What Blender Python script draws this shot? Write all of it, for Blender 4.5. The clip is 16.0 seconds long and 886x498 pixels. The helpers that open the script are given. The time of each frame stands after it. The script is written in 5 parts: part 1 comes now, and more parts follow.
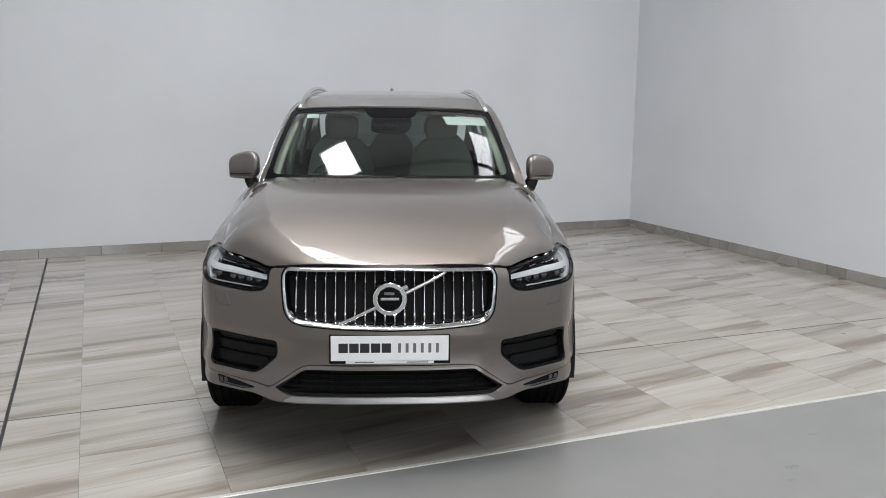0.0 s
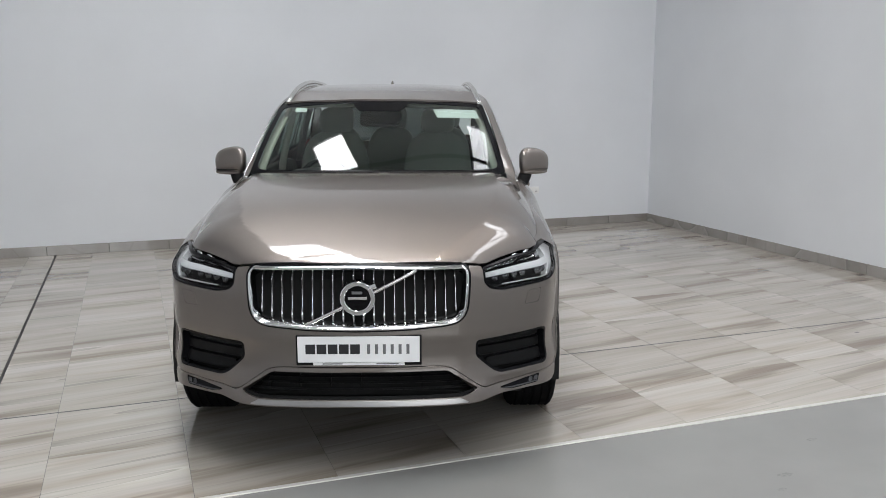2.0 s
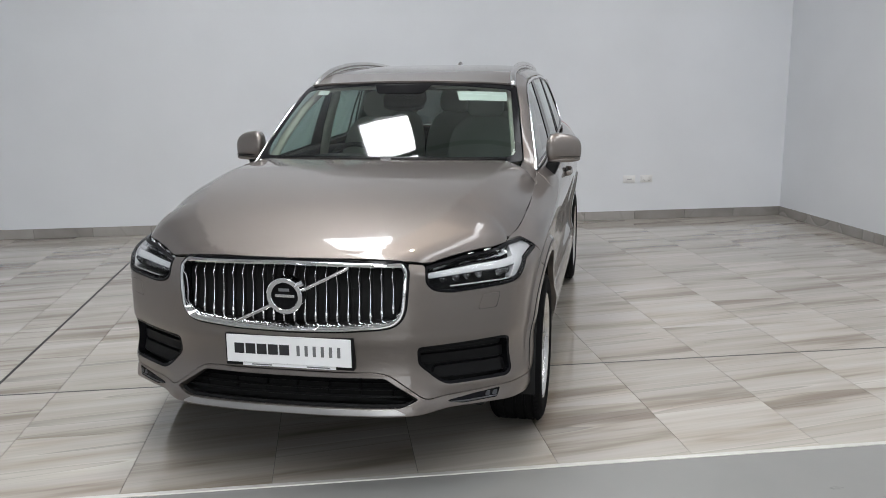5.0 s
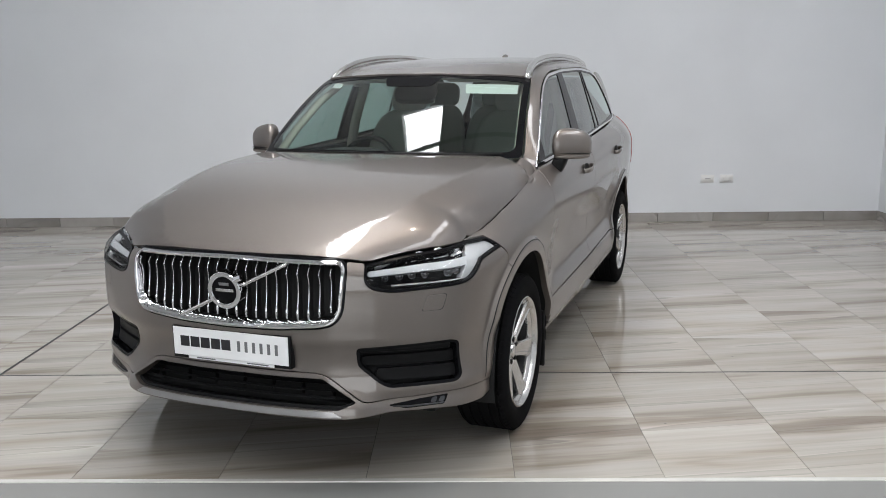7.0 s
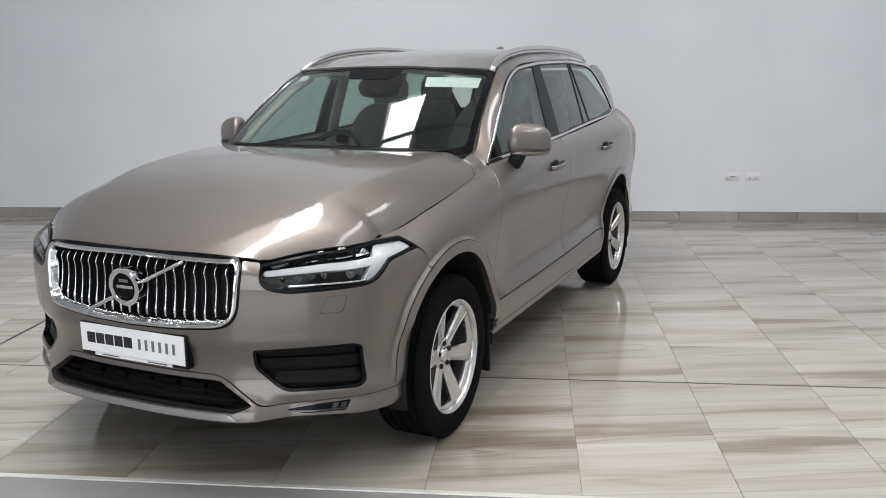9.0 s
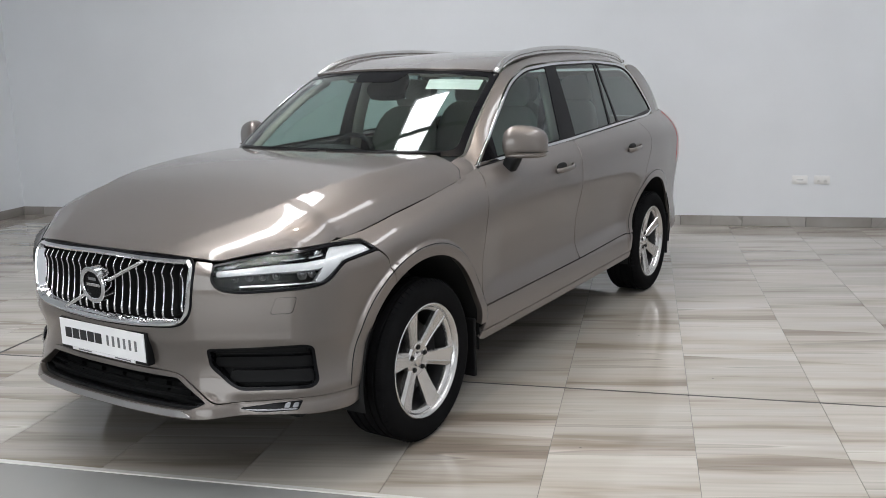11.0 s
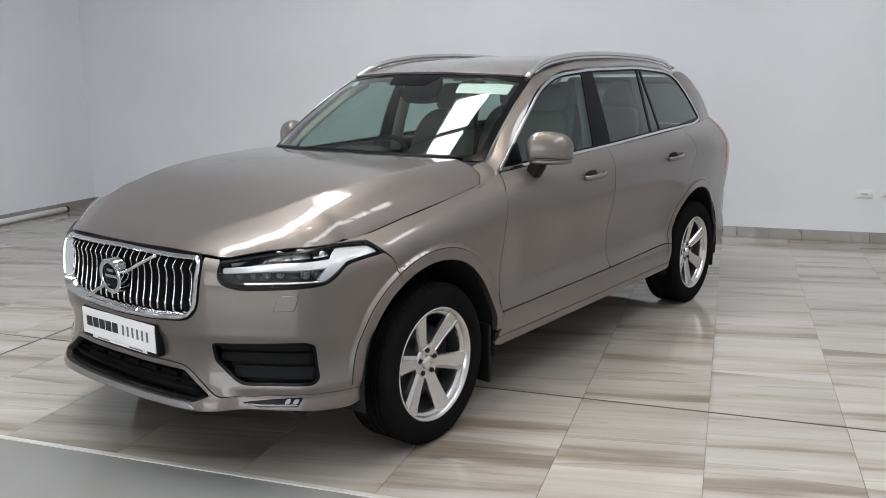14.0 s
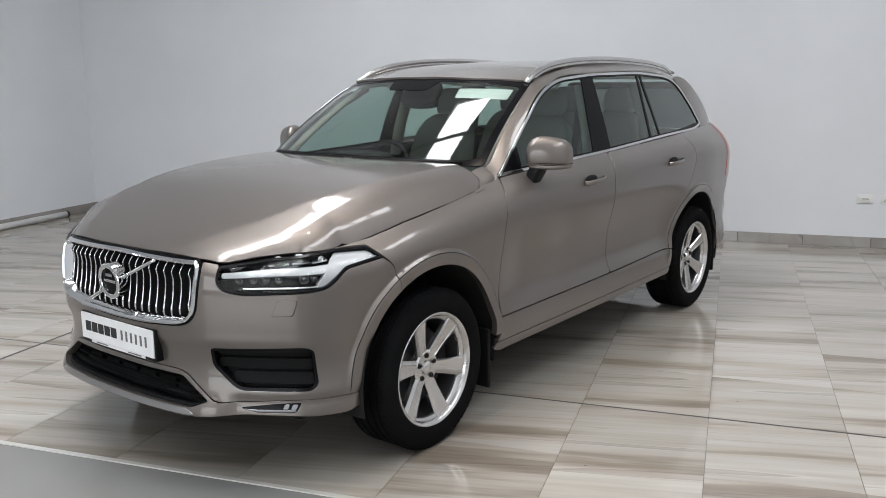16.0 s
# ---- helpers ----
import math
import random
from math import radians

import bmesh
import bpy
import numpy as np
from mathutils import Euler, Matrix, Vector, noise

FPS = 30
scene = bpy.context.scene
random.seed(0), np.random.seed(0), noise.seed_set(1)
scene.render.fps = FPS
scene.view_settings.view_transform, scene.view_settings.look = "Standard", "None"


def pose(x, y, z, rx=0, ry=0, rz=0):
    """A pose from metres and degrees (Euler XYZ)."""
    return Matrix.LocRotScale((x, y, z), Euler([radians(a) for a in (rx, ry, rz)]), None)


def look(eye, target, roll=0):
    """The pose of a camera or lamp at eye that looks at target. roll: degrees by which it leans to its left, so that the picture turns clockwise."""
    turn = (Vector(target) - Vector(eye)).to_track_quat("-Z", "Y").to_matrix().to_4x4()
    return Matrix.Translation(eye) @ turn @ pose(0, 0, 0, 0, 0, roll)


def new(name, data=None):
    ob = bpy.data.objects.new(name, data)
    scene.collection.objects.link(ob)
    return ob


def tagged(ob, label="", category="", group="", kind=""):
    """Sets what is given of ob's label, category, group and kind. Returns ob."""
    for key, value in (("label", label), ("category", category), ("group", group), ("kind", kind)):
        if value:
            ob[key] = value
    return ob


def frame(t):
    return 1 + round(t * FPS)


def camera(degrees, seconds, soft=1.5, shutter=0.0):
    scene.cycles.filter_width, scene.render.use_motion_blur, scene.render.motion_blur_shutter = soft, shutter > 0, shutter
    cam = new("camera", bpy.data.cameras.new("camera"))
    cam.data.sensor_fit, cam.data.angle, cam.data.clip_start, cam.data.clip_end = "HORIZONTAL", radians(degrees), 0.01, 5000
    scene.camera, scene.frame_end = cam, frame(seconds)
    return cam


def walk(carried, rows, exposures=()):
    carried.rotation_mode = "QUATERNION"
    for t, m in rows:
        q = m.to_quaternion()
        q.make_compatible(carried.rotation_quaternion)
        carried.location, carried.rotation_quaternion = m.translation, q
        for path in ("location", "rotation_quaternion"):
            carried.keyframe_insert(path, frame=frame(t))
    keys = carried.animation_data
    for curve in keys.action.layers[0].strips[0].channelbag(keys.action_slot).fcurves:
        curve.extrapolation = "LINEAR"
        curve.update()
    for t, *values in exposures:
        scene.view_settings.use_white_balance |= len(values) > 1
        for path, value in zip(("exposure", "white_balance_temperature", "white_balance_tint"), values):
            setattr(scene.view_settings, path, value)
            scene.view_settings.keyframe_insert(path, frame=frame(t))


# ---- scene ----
cam = camera(54.8, 16.0, .9)
PATH = [
    (0, (0.017, -4.587, 1.67), (0.132, -2.621, 1.323), 0.6),
    (0.5, (0.006, -4.573, 1.668), (0.12, -2.607, 1.317), 0.6),
    (1, (0.008, -4.567, 1.664), (0.121, -2.602, 1.312), 0.5),
    (1.5, (0.086, -4.537, 1.665), (0.191, -2.572, 1.308), 0.3),
    (2, (0.297, -4.449, 1.655), (0.332, -2.482, 1.296), 0.0),
    (2.5, (0.443, -4.367, 1.655), (0.376, -2.401, 1.29), -0.2),
    (3, (0.581, -4.245, 1.636), (0.475, -2.282, 1.264), -0.4),
    (3.5, (0.728, -4.167, 1.641), (0.555, -2.21, 1.266), -0.3),
    (4, (0.86, -4.111, 1.636), (0.642, -2.161, 1.249), -0.4),
    (4.5, (1.057, -4.059, 1.636), (0.758, -2.121, 1.245), -0.5),
    (7, (1.886, -3.651, 1.604), (1.212, -1.81, 1.206), -0.7),
    (7.5, (2.052, -3.583, 1.609), (1.334, -1.76, 1.208), -0.7),
    (8, (2.153, -3.48, 1.591), (1.411, -1.667, 1.186), -0.8),
    (8.5, (2.279, -3.367, 1.598), (1.5, -1.571, 1.188), -0.6),
    (11, (2.905, -2.97, 1.584), (1.859, -1.314, 1.182), -1.4),
    (11.5, (3.025, -2.877, 1.596), (1.926, -1.255, 1.194), -1.1),
    (12, (3.07, -2.818, 1.592), (1.944, -1.214, 1.193), -0.8),
    (12.5, (3.126, -2.804, 1.594), (1.981, -1.214, 1.193), -0.4),
    (13, (3.143, -2.801, 1.59), (1.982, -1.222, 1.194), -0.4),
    (13.5, (3.131, -2.802, 1.591), (1.955, -1.234, 1.192), -0.2),
    (14, (3.134, -2.814, 1.593), (1.942, -1.258, 1.197), -0.4),
    (14.5, (3.13, -2.817, 1.591), (1.932, -1.263, 1.201), -0.5),
    (15, (3.133, -2.815, 1.589), (1.934, -1.261, 1.205), -0.5),
    (15.5, (3.135, -2.814, 1.593), (1.936, -1.26, 1.209), -0.4),
    (16, (3.139, -2.805, 1.593), (1.943, -1.249, 1.208), -0.4),
]
walk(cam, [(t, look(eye, target, roll)) for t, eye, target, roll in PATH], [(0, -.05), (2, -.06), (4.5, -.06), (7.0, .0), (8.5, .09), (11, .07), (16, .06)])

# ---- light ----
TH = 18.9                      # the room stands turned to the car by this angle
ROOM = pose(0, 0, 0, 0, 0, TH)
WEST, EAST, NORTH, SOUTH, TALL = -5.66, 5.16, 5.25, -12.0, 6.4
SKYLIGHTS = [(-1.15, -.12), (3.55, 4.62)]
SKY_SOUTH, SKY_NORTH = -9.0, 3.25

world = bpy.data.worlds.new("sky")
scene.world = world
world.use_nodes = True
_wn = world.node_tree.nodes
_sky = _wn.new("ShaderNodeTexSky")
_sky.sky_type, _sky.sun_disc = "NISHITA", False
_sky.sun_elevation, _sky.sun_rotation = radians(40), radians(150)
_wn["Background"].inputs[1].default_value = 0.12
world.node_tree.links.new(_sky.outputs[0], _wn["Background"].inputs[0])


def area(name, m, sx, sy, power, color=(1, 1, 1), spread=180):
    la = bpy.data.lights.new(name, "AREA")
    la.shape, la.size, la.size_y, la.energy, la.color = "RECTANGLE", sx, sy, power, color
    la.spread = radians(spread)
    ob = new(name, la)
    ob.matrix_world = m
    return ob


# daylight that comes down through the two translucent roof strips
for (_a, _b), _p in zip(SKYLIGHTS, (490, 235)):
    area("skylight_daylight", ROOM @ pose((_a + _b) / 2, (SKY_SOUTH + SKY_NORTH) / 2, TALL + .21), _b - _a, SKY_NORTH - SKY_SOUTH, _p, (.97, .98, 1), 136)
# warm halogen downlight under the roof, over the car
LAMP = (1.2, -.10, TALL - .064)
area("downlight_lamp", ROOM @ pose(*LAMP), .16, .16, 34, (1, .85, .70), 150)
# added fill lamp behind the camera, brightens the car's front; no glazing stands there
area("south_fill_lamp", ROOM @ pose(-.6, SOUTH + .02, 2.2, 90, 0, 0), 7.0, 3.6, 225, (.93, .97, 1))

# ---- materials ----
def material(name, color, rough=.5, metal=0.0, coat=0.0, bump=0.0, bump_scale=60.0, vary=0.0, vary_scale=6.0, spec=.5, trans=0.0, ior=1.45):
    m = bpy.data.materials.new(name)
    m.use_nodes = True
    n, l = m.node_tree.nodes, m.node_tree.links
    b = n["Principled BSDF"]
    b.inputs["Base Color"].default_value = (*color, 1)
    b.inputs["Roughness"].default_value = rough
    b.inputs["Metallic"].default_value = metal
    b.inputs["Specular IOR Level"].default_value = spec
    b.inputs["Coat Weight"].default_value = coat
    b.inputs["Coat Roughness"].default_value = .03
    b.inputs["Transmission Weight"].default_value = trans
    b.inputs["IOR"].default_value = ior
    if vary or bump:
        tc = n.new("ShaderNodeTexCoord")
    if vary:
        no = n.new("ShaderNodeTexNoise")
        no.inputs["Scale"].default_value, no.inputs["Detail"].default_value = vary_scale, 6
        l.new(tc.outputs["Object"], no.inputs["Vector"])
        mr = n.new("ShaderNodeMapRange")
        mr.inputs["From Min"].default_value, mr.inputs["From Max"].default_value = .3, .7
        mr.inputs["To Min"].default_value, mr.inputs["To Max"].default_value = 1 - vary, 1 + vary
        l.new(no.outputs["Fac"], mr.inputs["Value"])
        mx = n.new("ShaderNodeMix")
        mx.data_type, mx.blend_type = "RGBA", "MULTIPLY"
        mx.inputs[0].default_value = 1
        mx.inputs[6].default_value = (*color, 1)
        l.new(mr.outputs[0], mx.inputs[7])
        l.new(mx.outputs[2], b.inputs["Base Color"])
        mr2 = n.new("ShaderNodeMapRange")
        mr2.inputs["To Min"].default_value, mr2.inputs["To Max"].default_value = rough * (1 - vary), min(1, rough * (1 + vary))
        l.new(no.outputs["Fac"], mr2.inputs["Value"])
        l.new(mr2.outputs[0], b.inputs["Roughness"])
    if bump:
        nb = n.new("ShaderNodeTexNoise")
        nb.inputs["Scale"].default_value, nb.inputs["Detail"].default_value = bump_scale, 4
        l.new(tc.outputs["Object"], nb.inputs["Vector"])
        bp = n.new("ShaderNodeBump")
        bp.inputs["Strength"].default_value, bp.inputs["Distance"].default_value = bump, .002
        l.new(nb.outputs["Fac"], bp.inputs["Height"])
        l.new(bp.outputs[0], b.inputs["Normal"])
    return m


def clear_glass(name, tint, gloss=1.0):
    """Thin window glass: tinted see-through with a Fresnel gloss on it."""
    m = bpy.data.materials.new(name)
    m.use_nodes = True
    n, l = m.node_tree.nodes, m.node_tree.links
    n.remove(n["Principled BSDF"])
    tr, gl, fr, mx = n.new("ShaderNodeBsdfTransparent"), n.new("ShaderNodeBsdfGlossy"), n.new("ShaderNodeLayerWeight"), n.new("ShaderNodeMixShader")
    tr.inputs[0].default_value = (*tint, 1)
    gl.inputs["Roughness"].default_value = .01
    gl.inputs["Color"].default_value = (gloss, gloss, gloss, 1)
    fr.inputs[0].default_value = .5
    pw, ad = n.new("ShaderNodeMath"), n.new("ShaderNodeMath")
    pw.operation, ad.operation = "POWER", "MULTIPLY_ADD"
    pw.inputs[1].default_value = 4.0
    ad.inputs[1].default_value, ad.inputs[2].default_value = .92, .05
    l.new(fr.outputs["Facing"], pw.inputs[0]), l.new(pw.outputs[0], ad.inputs[0])
    l.new(ad.outputs[0], mx.inputs[0]), l.new(tr.outputs[0], mx.inputs[1]), l.new(gl.outputs[0], mx.inputs[2])
    l.new(mx.outputs[0], n["Material Output"].inputs[0])
    return m


def paint_material():
    m = material("metallic_taupe_paint", (.178, .152, .136), .46, .88, 1.0)
    n, l = m.node_tree.nodes, m.node_tree.links
    b = n["Principled BSDF"]
    tc, vo = n.new("ShaderNodeTexCoord"), n.new("ShaderNodeTexVoronoi")
    vo.inputs["Scale"].default_value = 1400
    l.new(tc.outputs["Object"], vo.inputs["Vector"])
    rp = n.new("ShaderNodeMapRange")
    rp.inputs["To Min"].default_value, rp.inputs["To Max"].default_value = .80, 1.22
    l.new(vo.outputs["Color"], rp.inputs["Value"])
    mx = n.new("ShaderNodeMix")
    mx.data_type, mx.blend_type = "RGBA", "MULTIPLY"
    mx.inputs[0].default_value, mx.inputs[6].default_value = 1, (.186, .163, .147, 1)
    l.new(rp.outputs[0], mx.inputs[7]), l.new(mx.outputs[2], b.inputs["Base Color"])
    no = n.new("ShaderNodeTexNoise")
    no.inputs["Scale"].default_value = 2.5
    l.new(tc.outputs["Object"], no.inputs["Vector"])
    r2 = n.new("ShaderNodeMapRange")
    r2.inputs["To Min"].default_value, r2.inputs["To Max"].default_value = .02, .05
    l.new(no.outputs["Fac"], r2.inputs["Value"]), l.new(r2.outputs[0], b.inputs["Coat Roughness"])
    b.inputs["Coat IOR"].default_value = 1.52
    return m


def tile_material():
    """Grey-beige streaked porcelain: long fine veins, each tile its own."""
    m = bpy.data.materials.new("streaked_porcelain_tile")
    m.use_nodes = True
    n, l = m.node_tree.nodes, m.node_tree.links
    b = n["Principled BSDF"]
    tc, oi = n.new("ShaderNodeTexCoord"), n.new("ShaderNodeObjectInfo")
    mp = n.new("ShaderNodeMapping")
    mp.vector_type = "TEXTURE"
    mp.inputs["Scale"].default_value = (2.6, .25, 1)
    mp.inputs["Rotation"].default_value = (0, 0, radians(8.3))
    sh = n.new("ShaderNodeVectorMath")
    sh.operation = "SCALE"
    sh.inputs[0].default_value = (37.0, 91.0, 0)
    l.new(oi.outputs["Random"], sh.inputs["Scale"])
    ad = n.new("ShaderNodeVectorMath")
    l.new(tc.outputs["Object"], ad.inputs[0]), l.new(sh.outputs[0], ad.inputs[1])
    l.new(ad.outputs[0], mp.inputs["Vector"])
    n1, n2 = n.new("ShaderNodeTexNoise"), n.new("ShaderNodeTexNoise")
    n1.inputs["Scale"].default_value, n1.inputs["Detail"].default_value, n1.inputs["Distortion"].default_value = 1.15, 4, .12
    n1.inputs["Roughness"].default_value = .55
    mp2 = n.new("ShaderNodeMapping")
    mp2.vector_type = "TEXTURE"
    mp2.inputs["Scale"].default_value = (1.2, .03, 1)
    mp2.inputs["Rotation"].default_value = (0, 0, radians(8.3))
    l.new(ad.outputs[0], mp2.inputs["Vector"])
    n2.inputs["Scale"].default_value, n2.inputs["Detail"].default_value = 1.5, 4
    l.new(mp.outputs[0], n1.inputs["Vector"]), l.new(mp2.outputs[0], n2.inputs["Vector"])
    cr = n.new("ShaderNodeValToRGB")
    e = cr.color_ramp.elements
    e[0].position, e[0].color = .30, (.205, .168, .135, 1)
    e[1].position, e[1].color = .70, (.47, .436, .392, 1)
    for at, col in ((.385, (.275, .238, .200)), (.43, (.345, .310, .270)), (.50, (.385, .354, .315)), (.60, (.415, .386, .346))):
        k = e.new(at)
        k.color = (*col, 1)
    l.new(n1.outputs["Fac"], cr.inputs[0])
    mx = n.new("ShaderNodeMix")
    mx.data_type, mx.blend_type = "RGBA", "MULTIPLY"
    mx.inputs[0].default_value = 1
    r = n.new("ShaderNodeMapRange")
    r.inputs["From Min"].default_value, r.inputs["From Max"].default_value = .3, .7
    r.inputs["To Min"].default_value, r.inputs["To Max"].default_value = .94, 1.05
    l.new(n2.outputs["Fac"], r.inputs["Value"]), l.new(cr.outputs[0], mx.inputs[6]), l.new(r.outputs[0], mx.inputs[7])
    # fine crisp veins, pale along one side, and each tile's own tone
    mp3 = n.new("ShaderNodeMapping")
    mp3.vector_type = "TEXTURE"
    mp3.inputs["Scale"].default_value = (4.5, .17, 1)
    mp3.inputs["Rotation"].default_value = (0, 0, radians(9))
    l.new(ad.outputs[0], mp3.inputs["Vector"])
    n3 = n.new("ShaderNodeTexNoise")
    n3.inputs["Scale"].default_value, n3.inputs["Detail"].default_value = 1.0, 1
    l.new(mp3.outputs[0], n3.inputs["Vector"])
    vr = n.new("ShaderNodeValToRGB")
    ve = vr.color_ramp.elements
    ve[0].position, ve[0].color = .405, (.86, .86, .86, 1)
    ve[1].position, ve[1].color = .62, (1, 1, 1, 1)
    for at, val in ((.36, 1.0), (.412, .72), (.418, 1.12), (.435, 1.0), (.578, 1.0), (.585, .88), (.592, 1.0)):
        k = ve.new(at)
        k.color = (val, val, val, 1)
    l.new(n3.outputs["Fac"], vr.inputs[0])
    tone = n.new("ShaderNodeMapRange")
    tone.inputs["To Min"].default_value, tone.inputs["To Max"].default_value = .88, 1.04
    l.new(oi.outputs["Random"], tone.inputs["Value"])
    mv, mt = n.new("ShaderNodeMix"), n.new("ShaderNodeMix")
    for q in (mv, mt):
        q.data_type, q.blend_type = "RGBA", "MULTIPLY"
        q.inputs[0].default_value = 1
    l.new(mx.outputs[2], mv.inputs[6]), l.new(vr.outputs[0], mv.inputs[7])
    l.new(mv.outputs[2], mt.inputs[6]), l.new(tone.outputs[0], mt.inputs[7])
    l.new(mt.outputs[2], b.inputs["Base Color"])
    b.inputs["IOR"].default_value = 1.64
    r3 = n.new("ShaderNodeMapRange")
    r3.inputs["To Min"].default_value, r3.inputs["To Max"].default_value = .025, .07
    l.new(n1.outputs["Fac"], r3.inputs["Value"]), l.new(r3.outputs[0], b.inputs["Roughness"])
    return m


PAINT = paint_material()
TILE = tile_material()
WALL = material("matt_white_wall_paint", (.765, .785, .81), .75, bump=.12, bump_scale=90, vary=.025, vary_scale=1.2)
CEIL = material("pale_roof_sheeting", (.80, .805, .81), .8, vary=.03)
VINYL = material("pale_grey_floor_coating", (.225, .225, .215), .2, vary=.05, vary_scale=2.0, bump=.05, bump_scale=30)
DARKSTEEL = material("grey_painted_steel", (.10, .10, .105), .5, vary=.05)
# unseen south wall only; darker than the others to dim bounce and reflections
SOUTHWALL = material("unseen_wall_grey", (.45, .45, .45), .7, vary=.04)
GROUT = material("grey_grout", (.13, .12, .11), .8, vary=.1)
JOINT = material("dark_rubber_joint", (.025, .024, .023), .6, vary=.1)
STEEL = material("pale_metal_strip", (.74, .72, .68), .24, .35, vary=.06, vary_scale=12)
CHROME = material("chrome", (.76, .76, .77), .08, 1.0)
SATIN = material("satin_silver_trim", (.70, .69, .68), .26, 1.0)
SKID = material("brushed_grey_trim", (.40, .39, .385), .34, 1.0, vary=.05)
ALLOY = material("silver_alloy_wheel_paint", (.60, .59, .58), .27, .88, .6, vary=.04)
BLACK = material("gloss_black_plastic", (.006, .006, .007), .15, spec=.12)
MATT = material("matt_black_plastic", (.009, .009, .0095), .5, spec=.14, bump=.2, bump_scale=300, vary=.15)
DARK = material("dark_cavity", (.006, .006, .006), .9, vary=.2)
RUBBER = material("tyre_rubber", (.0075, .0075, .008), .85, spec=.05, bump=.15, bump_scale=200, vary=.2, vary_scale=9)
GLASS = clear_glass("green_tinted_glass", (.47, .62, .58))
SCREEN_GLASS = clear_glass("windscreen_glass", (.66, .75, .71), 1.0)
DARK_GLASS = clear_glass("dark_privacy_glass", (.12, .14, .135))
LENS = clear_glass("clear_lamp_cover", (.95, .96, .97), .22)
RED = material("red_lamp_plastic", (.35, .012, .012), .12, coat=.6)
WHITE = material("white_gloss_plastic", (.80, .80, .79), .3, vary=.02)
PLATE = material("white_plate_sheet", (.88, .88, .88), .35, vary=.03, vary_scale=8)
INK = material("black_print", (.02, .02, .022), .5)
GREYINK = material("grey_print", (.16, .16, .165), .5)
LEATHER = material("pale_beige_leather", (.30, .295, .275), .5, bump=.3, bump_scale=160, vary=.06)
TRIM_DARK = material("charcoal_dashboard_plastic", (.012, .012, .013), .6, bump=.3, bump_scale=250, vary=.15)
LINING = material("pale_headlining_cloth", (.52, .49, .43), .9, bump=.2, bump_scale=400, vary=.05)
PILLAR = material("dark_grey_pillar_cloth", (.11, .11, .11), .8, bump=.2, bump_scale=400, vary=.05)
DRL = material("frosted_white_light_bar", (.52, .53, .54), .18, coat=.4)
# rim barrel's shade is put into this dark grey; brake disc shares it
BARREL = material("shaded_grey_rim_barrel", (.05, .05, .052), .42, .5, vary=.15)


# ---- mesh helpers ----
def put(name, mesh, mat, parent=None, label="", m=None):
    ob = new(name, mesh)
    if mat is not None and not mesh.materials:
        mesh.materials.append(mat)
    if parent is not None:
        ob.parent = parent
    if m is not None:
        ob.matrix_basis = m
    if label:
        ob["label"] = label
    return ob


def part(name, bm, mat, parent, label="", smooth=False, m=None):
    me = bpy.data.meshes.new(name)
    bmesh.ops.recalc_face_normals(bm, faces=bm.faces)
    bm.to_mesh(me)
    bm.free()
    if smooth:
        me.shade_smooth()
        if smooth is not True:
            me.set_sharp_from_angle(angle=radians(smooth))
    return put(name, me, mat, parent, label, m)


def box(x0, y0, z0, x1, y1, z1, bevel=0.0, seg=2, bm=None):
    bm = bm or bmesh.new()
    r = bmesh.ops.create_cube(bm, size=1)
    bmesh.ops.transform(bm, verts=r["verts"], matrix=Matrix.LocRotScale(((x0 + x1) / 2, (y0 + y1) / 2, (z0 + z1) / 2), None, (x1 - x0, y1 - y0, z1 - z0)))
    if bevel:
        es = list({e for v in r["verts"] for e in v.link_edges})
        bmesh.ops.bevel(bm, geom=es, offset=bevel, segments=seg, affect="EDGES", profile=.5)
    return bm


def mesh_of(name, verts, faces, normals=None):
    me = bpy.data.meshes.new(name)
    me.from_pydata([tuple(map(float, v)) for v in verts], [], [tuple(map(int, f)) for f in faces])
    me.shade_smooth()
    if normals is not None:
        me.normals_split_custom_set_from_vertices([tuple(map(float, v)) for v in normals])
    return me


def grid_faces(r, c, wrap_c=False):
    out = []
    for i in range(r - 1):
        for j in range(c if wrap_c else c - 1):
            k = (j + 1) % c
            out.append((i * c + j, i * c + k, (i + 1) * c + k, (i + 1) * c + j))
    return out


def tube(pts, radius, sides=8, closed=False):
    """A round bar along points; radius may be (across, up)."""
    p = np.array(pts, float)
    n = len(p)
    t = np.roll(p, -1, 0) - np.roll(p, 1, 0) if closed else np.gradient(p, axis=0)
    t /= np.linalg.norm(t, axis=1)[:, None]
    ref = np.array([0, 0, 1.0]) if abs(t[:, 2]).mean() < .8 else np.array([0, 1.0, 0])
    a = np.cross(t, ref)
    a /= np.linalg.norm(a, axis=1)[:, None]
    b = np.cross(a, t)
    ra, rb = radius if isinstance(radius, tuple) else (radius, radius)
    w = np.linspace(0, 2 * np.pi, sides, endpoint=False)
    v = (p[:, None] + a[:, None] * (ra * np.cos(w))[None, :, None] + b[:, None] * (rb * np.sin(w))[None, :, None]).reshape(-1, 3)
    f = grid_faces(n, sides, True)
    if closed:
        f += [((n - 1) * sides + j, (n - 1) * sides + (j + 1) % sides, (j + 1) % sides, j) for j in range(sides)]
    else:
        f += [tuple(range(sides))[::-1], tuple((n - 1) * sides + j for j in range(sides))]
    bm = bmesh.new()
    vs = [bm.verts.new(q) for q in v]
    for q in f:
        bm.faces.new([vs[k] for k in q])
    return bm


